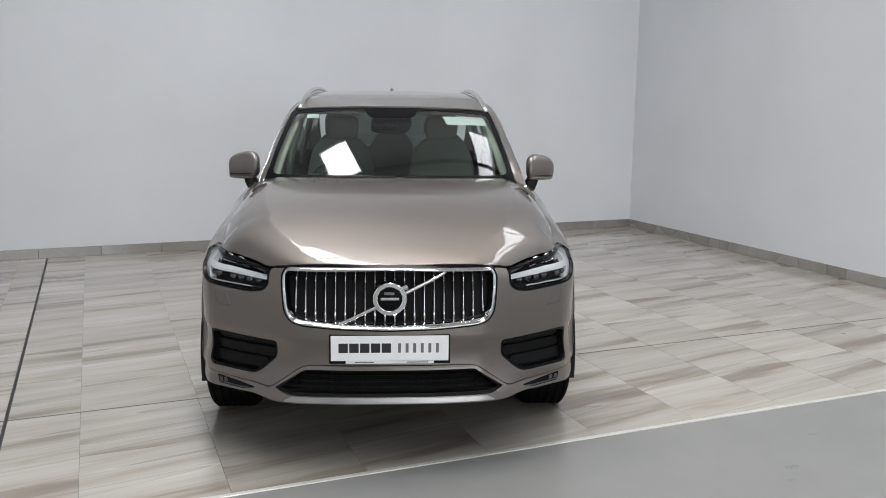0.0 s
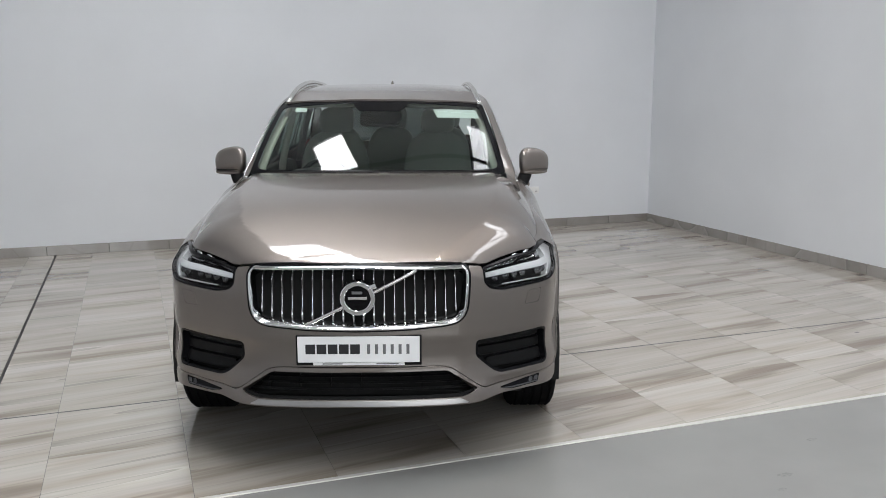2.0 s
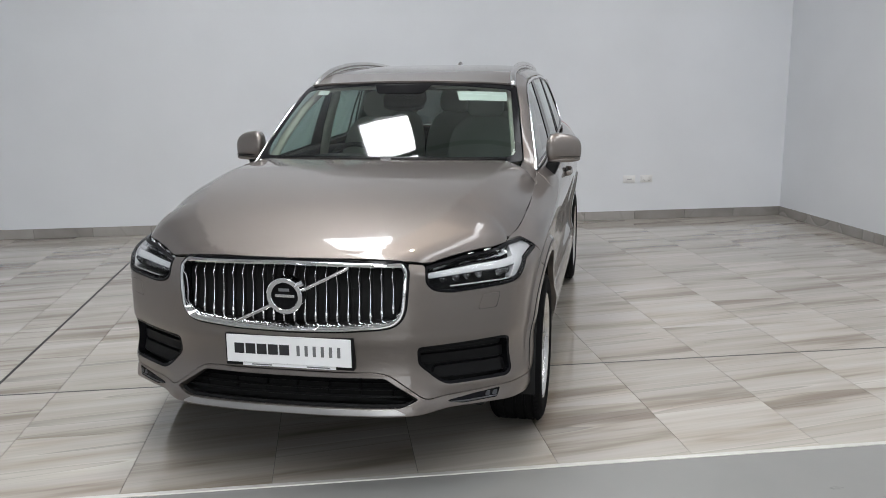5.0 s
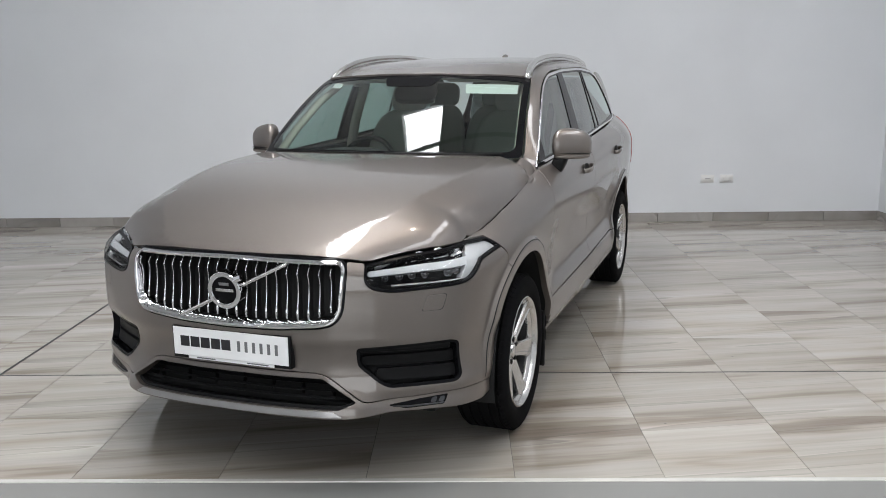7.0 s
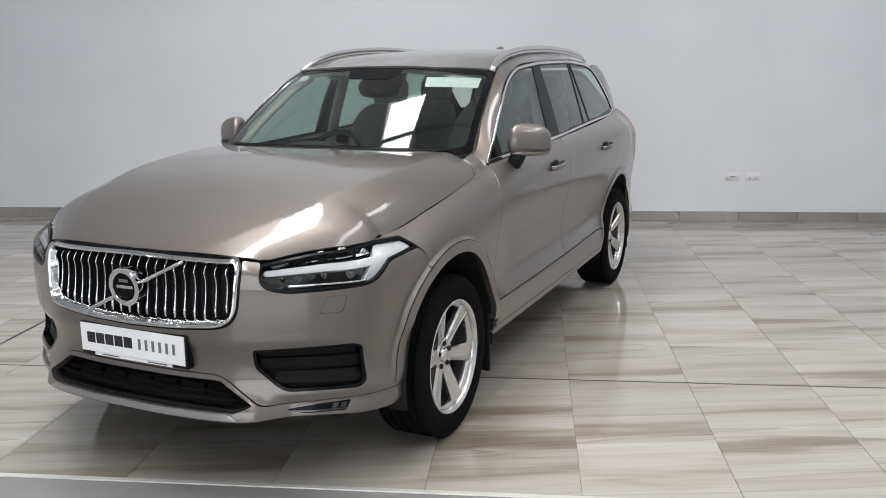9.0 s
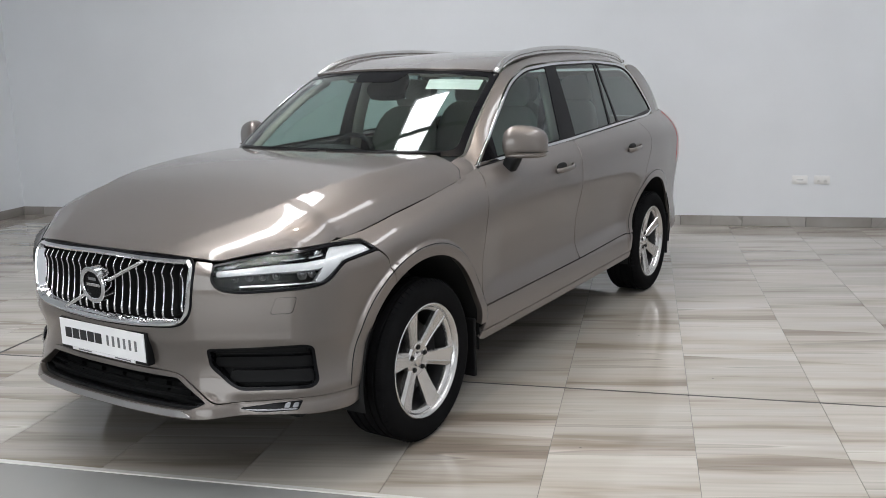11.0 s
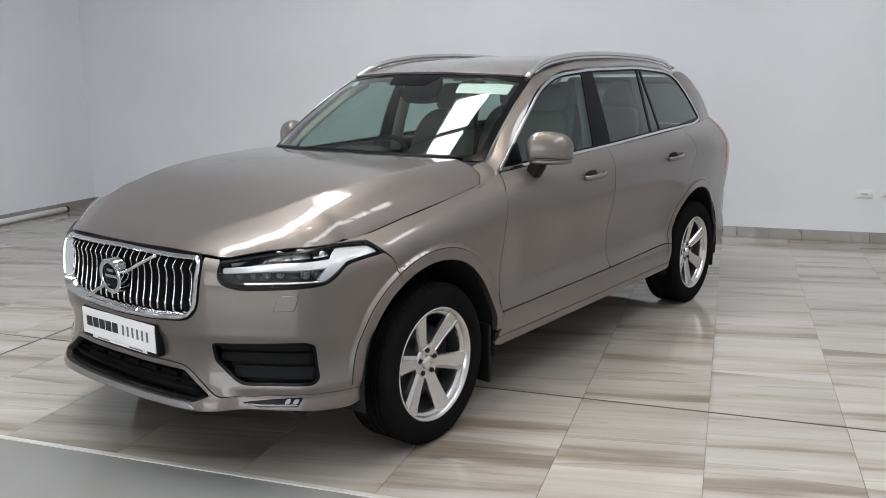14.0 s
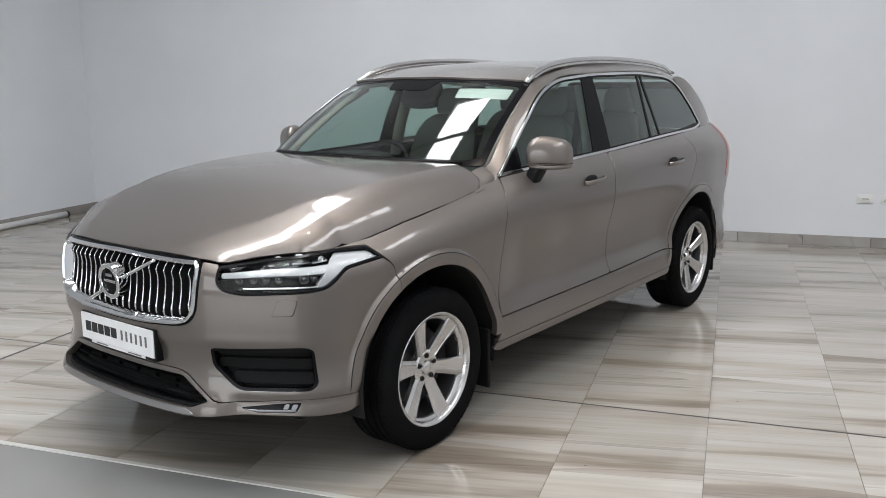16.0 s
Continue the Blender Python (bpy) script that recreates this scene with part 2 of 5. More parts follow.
def lathe(profile, sides=64, axis="x"):
    """A turned body: profile of (radius, along) round the axis."""
    pr = np.array(profile, float)
    w = np.linspace(0, 2 * np.pi, sides, endpoint=False)
    v = []
    for r, a in pr:
        for q in w:
            v.append((a, r * np.cos(q), r * np.sin(q)))
    bm = bmesh.new()
    vs = [bm.verts.new(q) for q in v]
    for q in grid_faces(len(pr), sides, True):
        bm.faces.new([vs[k] for k in q])
    return bm


def rounded(pts, r=.02, step=.02):
    """A closed outline with rounded corners: points (a, b) or (a, b, own radius)."""
    n = len(pts)
    out = []
    for i in range(n):
        p0, p, p1 = (np.array(pts[k % n][:2], float) for k in (i - 1, i, i + 1))
        rr = pts[i][2] if len(pts[i]) > 2 else r
        d0, d1 = p0 - p, p1 - p
        l0, l1 = np.linalg.norm(d0), np.linalg.norm(d1)
        k0, k1 = min(rr, l0 * .49), min(rr, l1 * .49)
        a, c = p + d0 / l0 * k0, p + d1 / l1 * k1
        m = max(2, int((k0 + k1) / step * 1.2) + 2) if rr > 1e-4 else 1
        if m == 1:
            out.append(p)
        else:
            for w in np.linspace(0, 1, m):
                out.append((1 - w) ** 2 * a + 2 * w * (1 - w) * p + w * w * c)
    q = [out[0]]
    for a, c in zip(out, out[1:] + out[:1]):
        m = max(1, int(np.ceil(np.linalg.norm(c - a) / step)))
        for w in range(1, m + 1):
            q.append(a + (c - a) * w / m)
    q = np.array(q[:-1])
    keep = np.linalg.norm(q - np.roll(q, 1, 0), axis=1) > 1e-5
    return q[keep]


def inset(loop, d):
    """The outline moved inwards by d."""
    p = np.asarray(loop, float)
    a = .5 * np.sum(p[:, 0] * np.roll(p[:, 1], -1) - np.roll(p[:, 0], -1) * p[:, 1])
    e0, e1 = p - np.roll(p, 1, 0), np.roll(p, -1, 0) - p
    n = e0 / np.linalg.norm(e0, axis=1)[:, None] + e1 / np.linalg.norm(e1, axis=1)[:, None]
    n = np.stack([-n[:, 1], n[:, 0]], -1) * np.sign(a)
    return p + n / np.maximum(np.linalg.norm(n, axis=1), .3)[:, None] * d


def inside(q, loop):
    x, y = q[:, 0][:, None], q[:, 1][:, None]
    a, b = loop, np.roll(loop, -1, 0)
    c = (a[None, :, 1] > y) != (b[None, :, 1] > y)
    with np.errstate(divide="ignore", invalid="ignore"):
        xi = (b[None, :, 0] - a[None, :, 0]) * (y - a[None, :, 1]) / (b[None, :, 1] - a[None, :, 1]) + a[None, :, 0]
    return ((c & (x < xi)).sum(1) % 2) == 1


from mathutils.geometry import delaunay_2d_cdt


def sheet(name, loops, fn, step=.03, flange=.014, off=0.0, out=(0, 0, 0), aspect=(1, 1), extra=None):
    """A panel: the part of the surface fn(a, b) inside the first outline and outside the others, with its rim folded inwards by flange.
    off: stands proud by this. out: a place inside the car, from which the normals point away."""
    lo, hi = loops[0].min(0), loops[0].max(0)
    ga, gb = np.arange(lo[0] + step / 2, hi[0], step * aspect[0]), np.arange(lo[1] + step / 2, hi[1], step * aspect[1])
    g = np.stack(np.meshgrid(ga, gb), -1).reshape(-1, 2)
    ok = inside(g, loops[0])
    for h in loops[1:]:
        ok &= ~inside(g, h)
    g = g[ok]
    bd = np.concatenate(loops)
    hard = bd
    if extra is not None:
        ok = inside(extra, loops[0])
        for h in loops[1:]:
            ok &= ~inside(extra, h)
        extra = extra[ok]
        extra = extra[np.min(np.hypot(extra[:, None, 0] - bd[None, :, 0], extra[:, None, 1] - bd[None, :, 1]), 1) > .004]
        hard = np.concatenate([bd, extra])
    if len(g):
        near = np.min(np.hypot(g[:, None, 0] - hard[None, :, 0], g[:, None, 1] - hard[None, :, 1]), 1)
        g = g[near > step * .4]
    pts = np.concatenate([hard, g])
    edges, k = [], 0
    for h in loops:
        edges += [(k + i, k + (i + 1) % len(h)) for i in range(len(h))]
        k += len(h)
    vv, _, ff, ov, _, _ = delaunay_2d_cdt([Vector(p) for p in pts], edges, [], 0, 1e-6)
    vv = np.array([tuple(v) for v in vv])
    ff = np.array([f for f in ff if len(f) == 3])
    c = vv[ff].mean(1)
    ok = inside(c, loops[0])
    for h in loops[1:]:
        ok &= ~inside(c, h)
    ff = ff[ok]
    a, b = vv[:, 0], vv[:, 1]
    P, e = fn(a, b), 2e-3
    N = np.cross(fn(a + e, b) - fn(a - e, b), fn(a, b + e) - fn(a, b - e))
    N /= np.maximum(np.linalg.norm(N, axis=1), 1e-9)[:, None]
    ctr = np.array(out, float)
    sg = 1 if np.sum(N * (P - ctr)) > 0 else -1
    N *= sg
    P = P + N * off
    tri = P[ff]
    fl = np.einsum("ij,ij->i", np.cross(tri[:, 1] - tri[:, 0], tri[:, 2] - tri[:, 0]), N[ff].mean(1)) < 0
    ff[fl] = ff[fl][:, ::-1]
    V, NN, FF = [P], [N], [tuple(f) for f in ff]
    n0 = len(P)
    if flange:
        # the open rim, from the faces themselves
        cnt = {}
        for f in ff:
            for i in range(3):
                cnt[(f[i], f[(i + 1) % 3])] = 1
        rim = [(i, j) for (i, j) in cnt if (j, i) not in cnt]
        for i, j in rim:
            t = P[j] - P[i]
            o = np.cross(t, (N[i] + N[j]) / 2)
            o /= max(np.linalg.norm(o), 1e-9)
            r = .0022
            q = [P[j] - N[j] * r + o * r, P[i] - N[i] * r + o * r, P[j] - N[j] * flange + o * r, P[i] - N[i] * flange + o * r]
            V.append(np.array(q))
            NN.append(np.array([o, o, o, o]))
            FF += [(j, i, n0 + 1, n0), (n0, n0 + 1, n0 + 3, n0 + 2)]
            n0 += 4
    return mesh_of(name, np.concatenate(V), FF, np.concatenate(NN))


def loft(name, A, B, bulge=0.0, n=60, m=8, out=(0, 0, 0), power=1.0, start=1.0):
    """A band between two curves in space, swelling outwards in its middle."""
    q = np.linspace(0, 1, n)
    a, b = A(q), B(q)
    w = np.linspace(0, 1, m)
    t = np.gradient((a + b) / 2, axis=0)
    nn = np.cross(t, b - a)
    nn /= np.linalg.norm(nn, axis=1)[:, None]
    if np.sum(nn * ((a + b) / 2 - np.array(out))) < 0:
        nn = -nn
    k = 4 * w * (1 - w)
    P = a[:, None] * (1 - w)[None, :, None] + b[:, None] * w[None, :, None] + nn[:, None] * (bulge * k ** power)[None, :, None] * (start + (1 - start) * step01(0, .22, q))[:, None, None]
    da, db = np.gradient(P, axis=0), np.gradient(P, axis=1)
    N = np.cross(da, db)
    N /= np.linalg.norm(N, axis=2)[..., None]
    flip = np.sum(N * nn[:, None]) < 0
    if flip:
        N = -N
    f = grid_faces(n, m)
    d0 = np.cross(P[1, 0] - P[0, 0], P[0, 1] - P[0, 0])
    if np.dot(d0, N[0, 0]) > 0:
        f = [x[::-1] for x in f]
    return mesh_of(name, P.reshape(-1, 3), f, N.reshape(-1, 3))

# ---- the car's surfaces: x across, y to the tail from the front axle, z up ----
def curve(knots):
    """A smooth function through (s, value) knots."""
    k = np.array(knots, float)
    s, v = k[:, 0], k[:, 1]
    m = np.gradient(v, s)

    def f(q):
        q = np.clip(np.asarray(q, float), s[0], s[-1])
        i = np.clip(np.searchsorted(s, q) - 1, 0, len(s) - 2)
        h = s[i + 1] - s[i]
        w = (q - s[i]) / h
        return ((2 * w ** 3 - 3 * w ** 2 + 1) * v[i] + (w ** 3 - 2 * w ** 2 + w) * h * m[i]
                + (3 * w ** 2 - 2 * w ** 3) * v[i + 1] + (w ** 3 - w ** 2) * h * m[i + 1])
    return f


def line3(pts):
    """A smooth curve in space through control points, over 0..1."""
    p = np.array(pts, float)
    s = np.r_[0, np.cumsum(np.linalg.norm(np.diff(p, axis=0), axis=1))]
    s /= s[-1]
    fs = [curve(np.c_[s, p[:, k]]) for k in range(p.shape[1])]
    return lambda q: np.stack([f(q) for f in fs], -1)


def step01(a, b, v):
    w = np.clip((np.asarray(v, float) - a) / (b - a), 0, 1)
    return w * w * (3 - 2 * w)


# plan of the lower body, from the middle of the nose round to the middle of the tail
PLAN = line3([(-.25, -.919), (0, -.927), (.25, -.918), (.45, -.884), (.55, -.838), (.63, -.793), (.74, -.722), (.84, -.644), (.895, -.545), (.932, -.36), (.950, -.05),
              (.955, .5), (.958, 1.3), (.956, 2.2), (.950, 2.9), (.93, 3.4), (.88, 3.75), (.77, 3.93), (.4, 4.02), (0, 4.04), (-.3, 4.02)])
PLAN_P = PLAN(np.linspace(0, 1, 9001))
PLAN_P = PLAN_P[(PLAN_P[:, 0] >= 0) & ((PLAN_P[:, 1] < 0) | (PLAN_P[:, 0] > .002))]
PLAN_S = np.r_[0, np.cumsum(np.linalg.norm(np.diff(PLAN_P, axis=0), axis=1))]
UMAX = PLAN_S[-1]
PLAN_T = np.gradient(PLAN_P, PLAN_S, axis=0)
PLAN_SIDE = PLAN_P[:, 1] < 3.99


def uy(y):
    """Way round the plan at which the flank has this y."""
    return np.interp(y, PLAN_P[PLAN_SIDE, 1], PLAN_S[PLAN_SIDE])


def ux(x):
    """Way round the plan at which the nose has this x."""
    return np.sign(x) * np.interp(abs(x), PLAN_P[:4000, 0], PLAN_S[:4000])


base_front = curve([(.20, -.05), (.27, -.01), (.31, .035), (.36, .035), (.42, .005), (.50, -.014), (.585, -.006), (.612, .003), (.66, .005), (.75, .003), (.88, -.012), (.95, -.035), (1.05, -.09)])
base_side = curve([(.22, -.12), (.28, -.055), (.33, -.02), (.40, -.008), (.47, -.012), (.56, -.026), (.68, -.026), (.82, -.010), (.92, -.001), (1.0, 0), (1.3, 0)])
top_z = curve([(0, .945), (.45, .94), (.60, .925), (.80, .94), (1.05, .955), (1.2, .965), (uy(-.1), 1.012), (uy(.43), 1.09), (uy(.65), 1.136),
               (uy(1.2), 1.165), (uy(2.3), 1.213), (uy(3.35), 1.257), (uy(3.75), 1.27), (UMAX, 1.27)])
top_d = curve([(0, -.02), (.45, -.02), (.60, -.03), (.9, -.06), (1.2, -.095), (uy(-.1), -.10), (uy(.43), -.11), (uy(.65), -.125), (uy(1.2), -.105),
               (uy(2.3), -.105), (uy(3.35), -.14), (uy(3.75), -.15), (UMAX, -.12)])
top_h = curve([(0, .06), (.45, .06), (.8, .08), (1.2, .115), (uy(.43), .15), (uy(1.2), .17), (uy(3.2), .18), (uy(3.75), .26), (UMAX, .24)])


def wrap(u, z, push=0.0):
    """The lower body: way round the plan (minus: the other side) and height."""
    u, z = np.broadcast_arrays(np.asarray(u, float), np.asarray(z, float))
    a = np.minimum(abs(u), UMAX)
    x, y = np.interp(a, PLAN_S, PLAN_P[:, 0]), np.interp(a, PLAN_S, PLAN_P[:, 1])
    tx, ty = np.interp(a, PLAN_S, PLAN_T[:, 0]), np.interp(a, PLAN_S, PLAN_T[:, 1])
    w = step01(.75, 1.45, a)
    d = base_front(z) * (1 - w) + base_side(z) * w
    for wy, lip in ((0.0, .024), (2.984, .013)):
        r = np.hypot(y - wy, z - .37)
        d = d + lip * step01(.524, .498, r) * step01(.9, 1.2, a) * step01(.36, .50, z) * (z < 1.0)
    d = d + push * step01(.62, .48, a) - .030 * step01(.50, .66, a) * step01(.43, .37, z) * (1 - w)
    d = d - .024 * step01(.46, .60, z) * step01(.96, .74, z) * step01(.45, .75, y) * step01(2.75, 2.35, y)
    h = top_h(a)
    d = d + top_d(a) * np.clip((z - top_z(a) + h) / h, 0, 1.3) ** 2.3
    n = np.hypot(tx, ty)
    px, py = x + d * ty / n, y - d * tx / n
    return np.stack([np.sign(np.where(u == 0, 1, u)) * np.maximum(px, 0), py, z], -1)


hood_c = curve([(-.90, .925), (-.875, .945), (-.83, .972), (-.7, 1.030), (-.4, 1.126), (0, 1.187), (.3, 1.207), (.6, 1.216)])
# the bonnet's edge: over the grille and the headlight, then along the wing
rim_z = curve([(0, .940), (.30, .938), (.45, .930), (.50, .924), (.56, .914), (.65, .926), (.75, .938), (.92, .950), (1.09, .958), (1.16, .968), (1.25, .981)])
RIM_U = np.r_[np.linspace(0, 1.16, 60), np.linspace(1.25, float(uy(.42)), 40)]
RIM = wrap(RIM_U, np.where(RIM_U < 1.2, rim_z(RIM_U), top_z(RIM_U)))
_o = np.argsort(RIM[:, 1])


def hood_w(y):
    return np.interp(y, RIM[_o, 1], RIM[_o, 0])


def hood_e(y):
    return np.interp(y, RIM[_o, 1], RIM[_o, 2])


def hood(x, y):
    x, y = np.broadcast_arrays(np.asarray(x, float), np.asarray(y, float))
    c, w = hood_c(y), np.maximum(hood_w(y), .02)
    t = np.clip(abs(x) / w, 0, 1.08)
    k = .70 + .10 * step01(-.7, .2, y)                     # the crease along each side
    s = np.clip((t - k) / (1 - k), -1, 1.3)
    soft = (s + np.sqrt(s * s + .0003)) / 2
    g = .16 * np.minimum(t, 1) ** 2.2 + .84 * (.46 * soft + .54 * np.maximum(soft, 0) ** (5 - 2.3 * step01(-.45, .05, y)))
    z = c - (c - hood_e(y)) * g
    return np.stack([x, y, z], -1)


def flank(y, z):
    """The side windows' surface."""
    y, z = np.broadcast_arrays(np.asarray(y, float), np.asarray(z, float))
    h = z - 1.13
    x = .832 - .25 * h - .14 * h ** 2 + .018 * np.sin(np.clip((y - .6) / 2.7, 0, 1) * np.pi) - .10 * np.clip((y - 3.2) / .6, 0, 2) ** 2
    return np.stack([x, y, z], -1)


roof_c = curve([(1.0, 1.605), (1.12, 1.628), (1.4, 1.675), (1.9, 1.714), (2.5, 1.723), (3.1, 1.697), (3.6, 1.645), (3.9, 1.60)])


def roof(x, y):
    x, y = np.broadcast_arrays(np.asarray(x, float), np.asarray(y, float))
    z = roof_c(y) - .018 * (abs(x) / .60) ** 3 - .03 * step01(1.5, 1.1, y) * (abs(x) / .62) ** 2.4
    return np.stack([x, y, z], -1)


def screen(s, v):
    """The windscreen: s from -1 to 1 across, v from 0 (cowl) to 1 (roof)."""
    s, v = np.broadcast_arrays(np.asarray(s, float), np.asarray(v, float))
    a = abs(s)
    lo = np.stack([.757 * s, .415 + .21 * a ** 2.8, 1.195 - .010 * a ** 2], -1)
    hi = np.stack([.652 * s, 1.105 + .115 * a ** 2.8, 1.622 - .042 * a ** 2.2], -1)
    p = lo * (1 - v[..., None]) + hi * v[..., None]
    b = .023 * 4 * v * (1 - v)
    p[..., 2] += b * .8
    p[..., 1] -= b * .55
    return p

# ---- the room ----
def slab(name, x0, y0, z0, x1, y1, z1, mat, label="", category="", bevel=0.0):
    ob = part(name, box(x0, y0, z0, x1, y1, z1, bevel), mat, None, m=ROOM.copy())
    return tagged(ob, label, category, "", "structure")


STRIP_B, JOINT_B, JOINT_A, TILE_A, TILE_W = -.866, .40, -1.967, .815, .606
floor = slab("floor", WEST, STRIP_B, -.20, EAST, NORTH, -.004, GROUT, "grey-beige streaked porcelain tile floor, polished", "floor")
slab("floor_coated", WEST, SOUTH, -.20, EAST, STRIP_B - .012, -.002, VINYL, "pale grey smooth coated floor in front of the tiles", "floor")
slab("trim_strip", WEST, STRIP_B - .012, -.20, EAST, STRIP_B + .014, .003, STEEL, "bright metal edging strip along the tiled floor", "edging strip", .002)
slab("wall_north", WEST - .2, NORTH, -.2, EAST + .2, NORTH + .2, TALL, WALL, "plain white painted showroom wall", "wall")
slab("wall_east", EAST, SOUTH, -.2, EAST + .2, NORTH, TALL, WALL, "plain white painted showroom wall", "wall")
slab("wall_west", WEST - .2, SOUTH, -.2, WEST, NORTH, TALL, WALL, "plain white painted showroom wall", "wall")
slab("wall_south", WEST - .2, SOUTH - .2, -.2, EAST + .2, SOUTH, TALL, SOUTHWALL, "unseen grey wall closing the south end", "wall")
_bm = bmesh.new()
_xs = [WEST - .2] + [v for s in SKYLIGHTS for v in s] + [EAST + .2]
for _k in range(0, len(_xs), 2):
    box(_xs[_k], SOUTH - .2, TALL, _xs[_k + 1], NORTH + .2, TALL + .2, bm=_bm)
for _a, _b in SKYLIGHTS:
    box(_a, SOUTH - .2, TALL, _b, SKY_SOUTH, TALL + .2, bm=_bm)
    box(_a, SKY_NORTH, TALL, _b, NORTH + .2, TALL + .2, bm=_bm)
tagged(part("ceiling", _bm, CEIL, None, m=ROOM.copy()), "pale sheet roof with long skylight slots", "ceiling", "", "structure")
_bm = bmesh.new()
for _k in range(9):
    box(WEST, SKY_NORTH - 1.75 - 1.35 * _k, TALL - .16, EAST, SKY_NORTH - 1.62 - 1.35 * _k, TALL, bm=_bm)
tagged(part("trim_purlin", _bm, DARKSTEEL, None, m=ROOM.copy()), "thin steel purlins under the roof strips", "purlins", "", "structure")

# skirting of cut tiles along three walls
BASE_H, BASE_T = .102, .012


def skirting(name, length, m):
    base = tagged(part(name, box(0, -.004, 0, length, 0, BASE_H - .004), GROUT, None, m=m), "grey streaked tile skirting along the wall", "skirting", "", "structure")
    me = bpy.data.meshes.new("skirting_tile")
    bm = box(.001, -BASE_T, .001, .598, -.0015, BASE_H, .002, 1)
    bm.to_mesh(me)
    bm.free()
    k = 0
    while k * .602 + .3 < length:
        o = put("skirting_tile", me, SKIRT, base, m=pose(k * .602, 0, 0))
        k += 1
    return base


SKIRT = TILE.copy()
SKIRT.name = "skirting_porcelain"
for _nd in SKIRT.node_tree.nodes:
    if _nd.type == "VALTORGB" and len(_nd.color_ramp.elements) == 6:
        for _e, _c in zip(_nd.color_ramp.elements, ((.24, .22, .20), (.28, .26, .24), (.31, .29, .27), (.34, .32, .30), (.37, .35, .33), (.42, .40, .375))):
            _e.color = (*_c, 1)
skirting("baseboard_north", EAST - WEST, ROOM @ pose(WEST, NORTH, 0))
skirting("baseboard_east", NORTH - STRIP_B, ROOM @ pose(EAST, NORTH - .013, 0, 0, 0, -90))
skirting("baseboard_west", 9.0, ROOM @ pose(WEST, NORTH - 9.013, 0, 0, 0, 90))


def wall_socket(name, label, m, kind):
    """A double wall outlet: frame, inner plates, rocker switches."""
    s = tagged(new(name), label, "socket")
    s.matrix_world = m
    part("plate", box(-.073, -.009, -.042, .073, 0, .042, .004), WHITE, s, smooth=35)
    part("inner_plate", box(-.060, -.013, -.030, .060, -.009, .030, .002), WHITE, s, smooth=35)
    if kind:
        for x in (-.032, .032):
            part("rocker", box(x - .010, -.017, .006, x + .010, -.013, .022, .002), WHITE, s, smooth=35)
            for dx, dz in ((0, -.004), (-.009, -.018), (.009, -.018)):
                part("pin_hole", box(x + dx - .0028, -.0138, dz - .004, x + dx + .0028, -.0128, dz + .004), DARK, s)
    else:
        part("blank_insert", box(-.05, -.0155, -.02, .05, -.013, .02, .002), WHITE, s, smooth=35)
        part("label_bar", box(-.03, -.0163, -.004, .03, -.0155, .004), GREYINK, s)
    return s


wall_socket("wall_socket", "white blank data outlet on the white wall", ROOM @ pose(3.29, NORTH, .470), 0)
wall_socket("wall_socket", "white double power outlet on the white wall", ROOM @ pose(3.495, NORTH, .470), 1)

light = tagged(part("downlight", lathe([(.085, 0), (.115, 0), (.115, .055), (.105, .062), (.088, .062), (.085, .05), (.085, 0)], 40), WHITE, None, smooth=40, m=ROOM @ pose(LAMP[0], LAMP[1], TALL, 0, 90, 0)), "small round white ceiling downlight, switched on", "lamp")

# ---- the car ----
car = tagged(new("car"), "taupe metallic sport utility car parked on showroom tiles", "car")
MID = (0, 1.5, .6)
ARCH_R = .452


def arch(y0, a0, a1, r=ARCH_R, n=28, zc=.37):
    """Points of a wheel arch's edge in (way round, height)."""
    return [(float(uy(y0 + r * math.cos(q))), zc + r * math.sin(q), 0) for q in np.linspace(radians(a0), radians(a1), n)]


def crease(y0, a0, a1):
    return np.array([(float(uy(y0 + r * math.cos(q))), .37 + r * math.sin(q)) for r in (.494, .501, .508, .516, .526) for q in np.linspace(radians(a0), radians(a1), 60)])


def both(name, loop, fn, mat, parent, label="", **kw):
    """A panel and its mirror image on the other side."""
    out = []
    for sgn in (1, -1):
        me = sheet(name, [np.asarray(h) for h in loop], (lambda a, b: fn(a, b) * np.array([sgn, 1, 1])), out=MID, **kw)
        out.append(put(name, me, mat, parent, label))
    return out


HEADLIGHT = [(.562, .908, .01), (.556, .852, .015), (.585, .822, .02), (.656, .809, .02), (.80, .814), (.955, .822), (1.0, .834, .02), (1.072, .893, .03), (1.264, .911, .006), (1.226, .950, .012), (1.076, .955), (.75, .934)]
right = [(.562, .908, .008), (.552, .850), (.582, .818, .02), (.656, .805, .02), (.80, .810), (.957, .818), (1.003, .830, .02), (1.075, .889, .03), (1.268, .907, .004), (1.318, .866, .02)]
right += [(p[0], p[1], 0) for p in arch(0, 121, 176, ARCH_R, 18)] + [(float(uy(-.448)), .390, .003), (1.075, .3905), (.88, .3945), (.70, .3865), (.541, .3815, .03), (.405, .4805, .04), (.36, .4915, .03), (0, .4925, 0)]
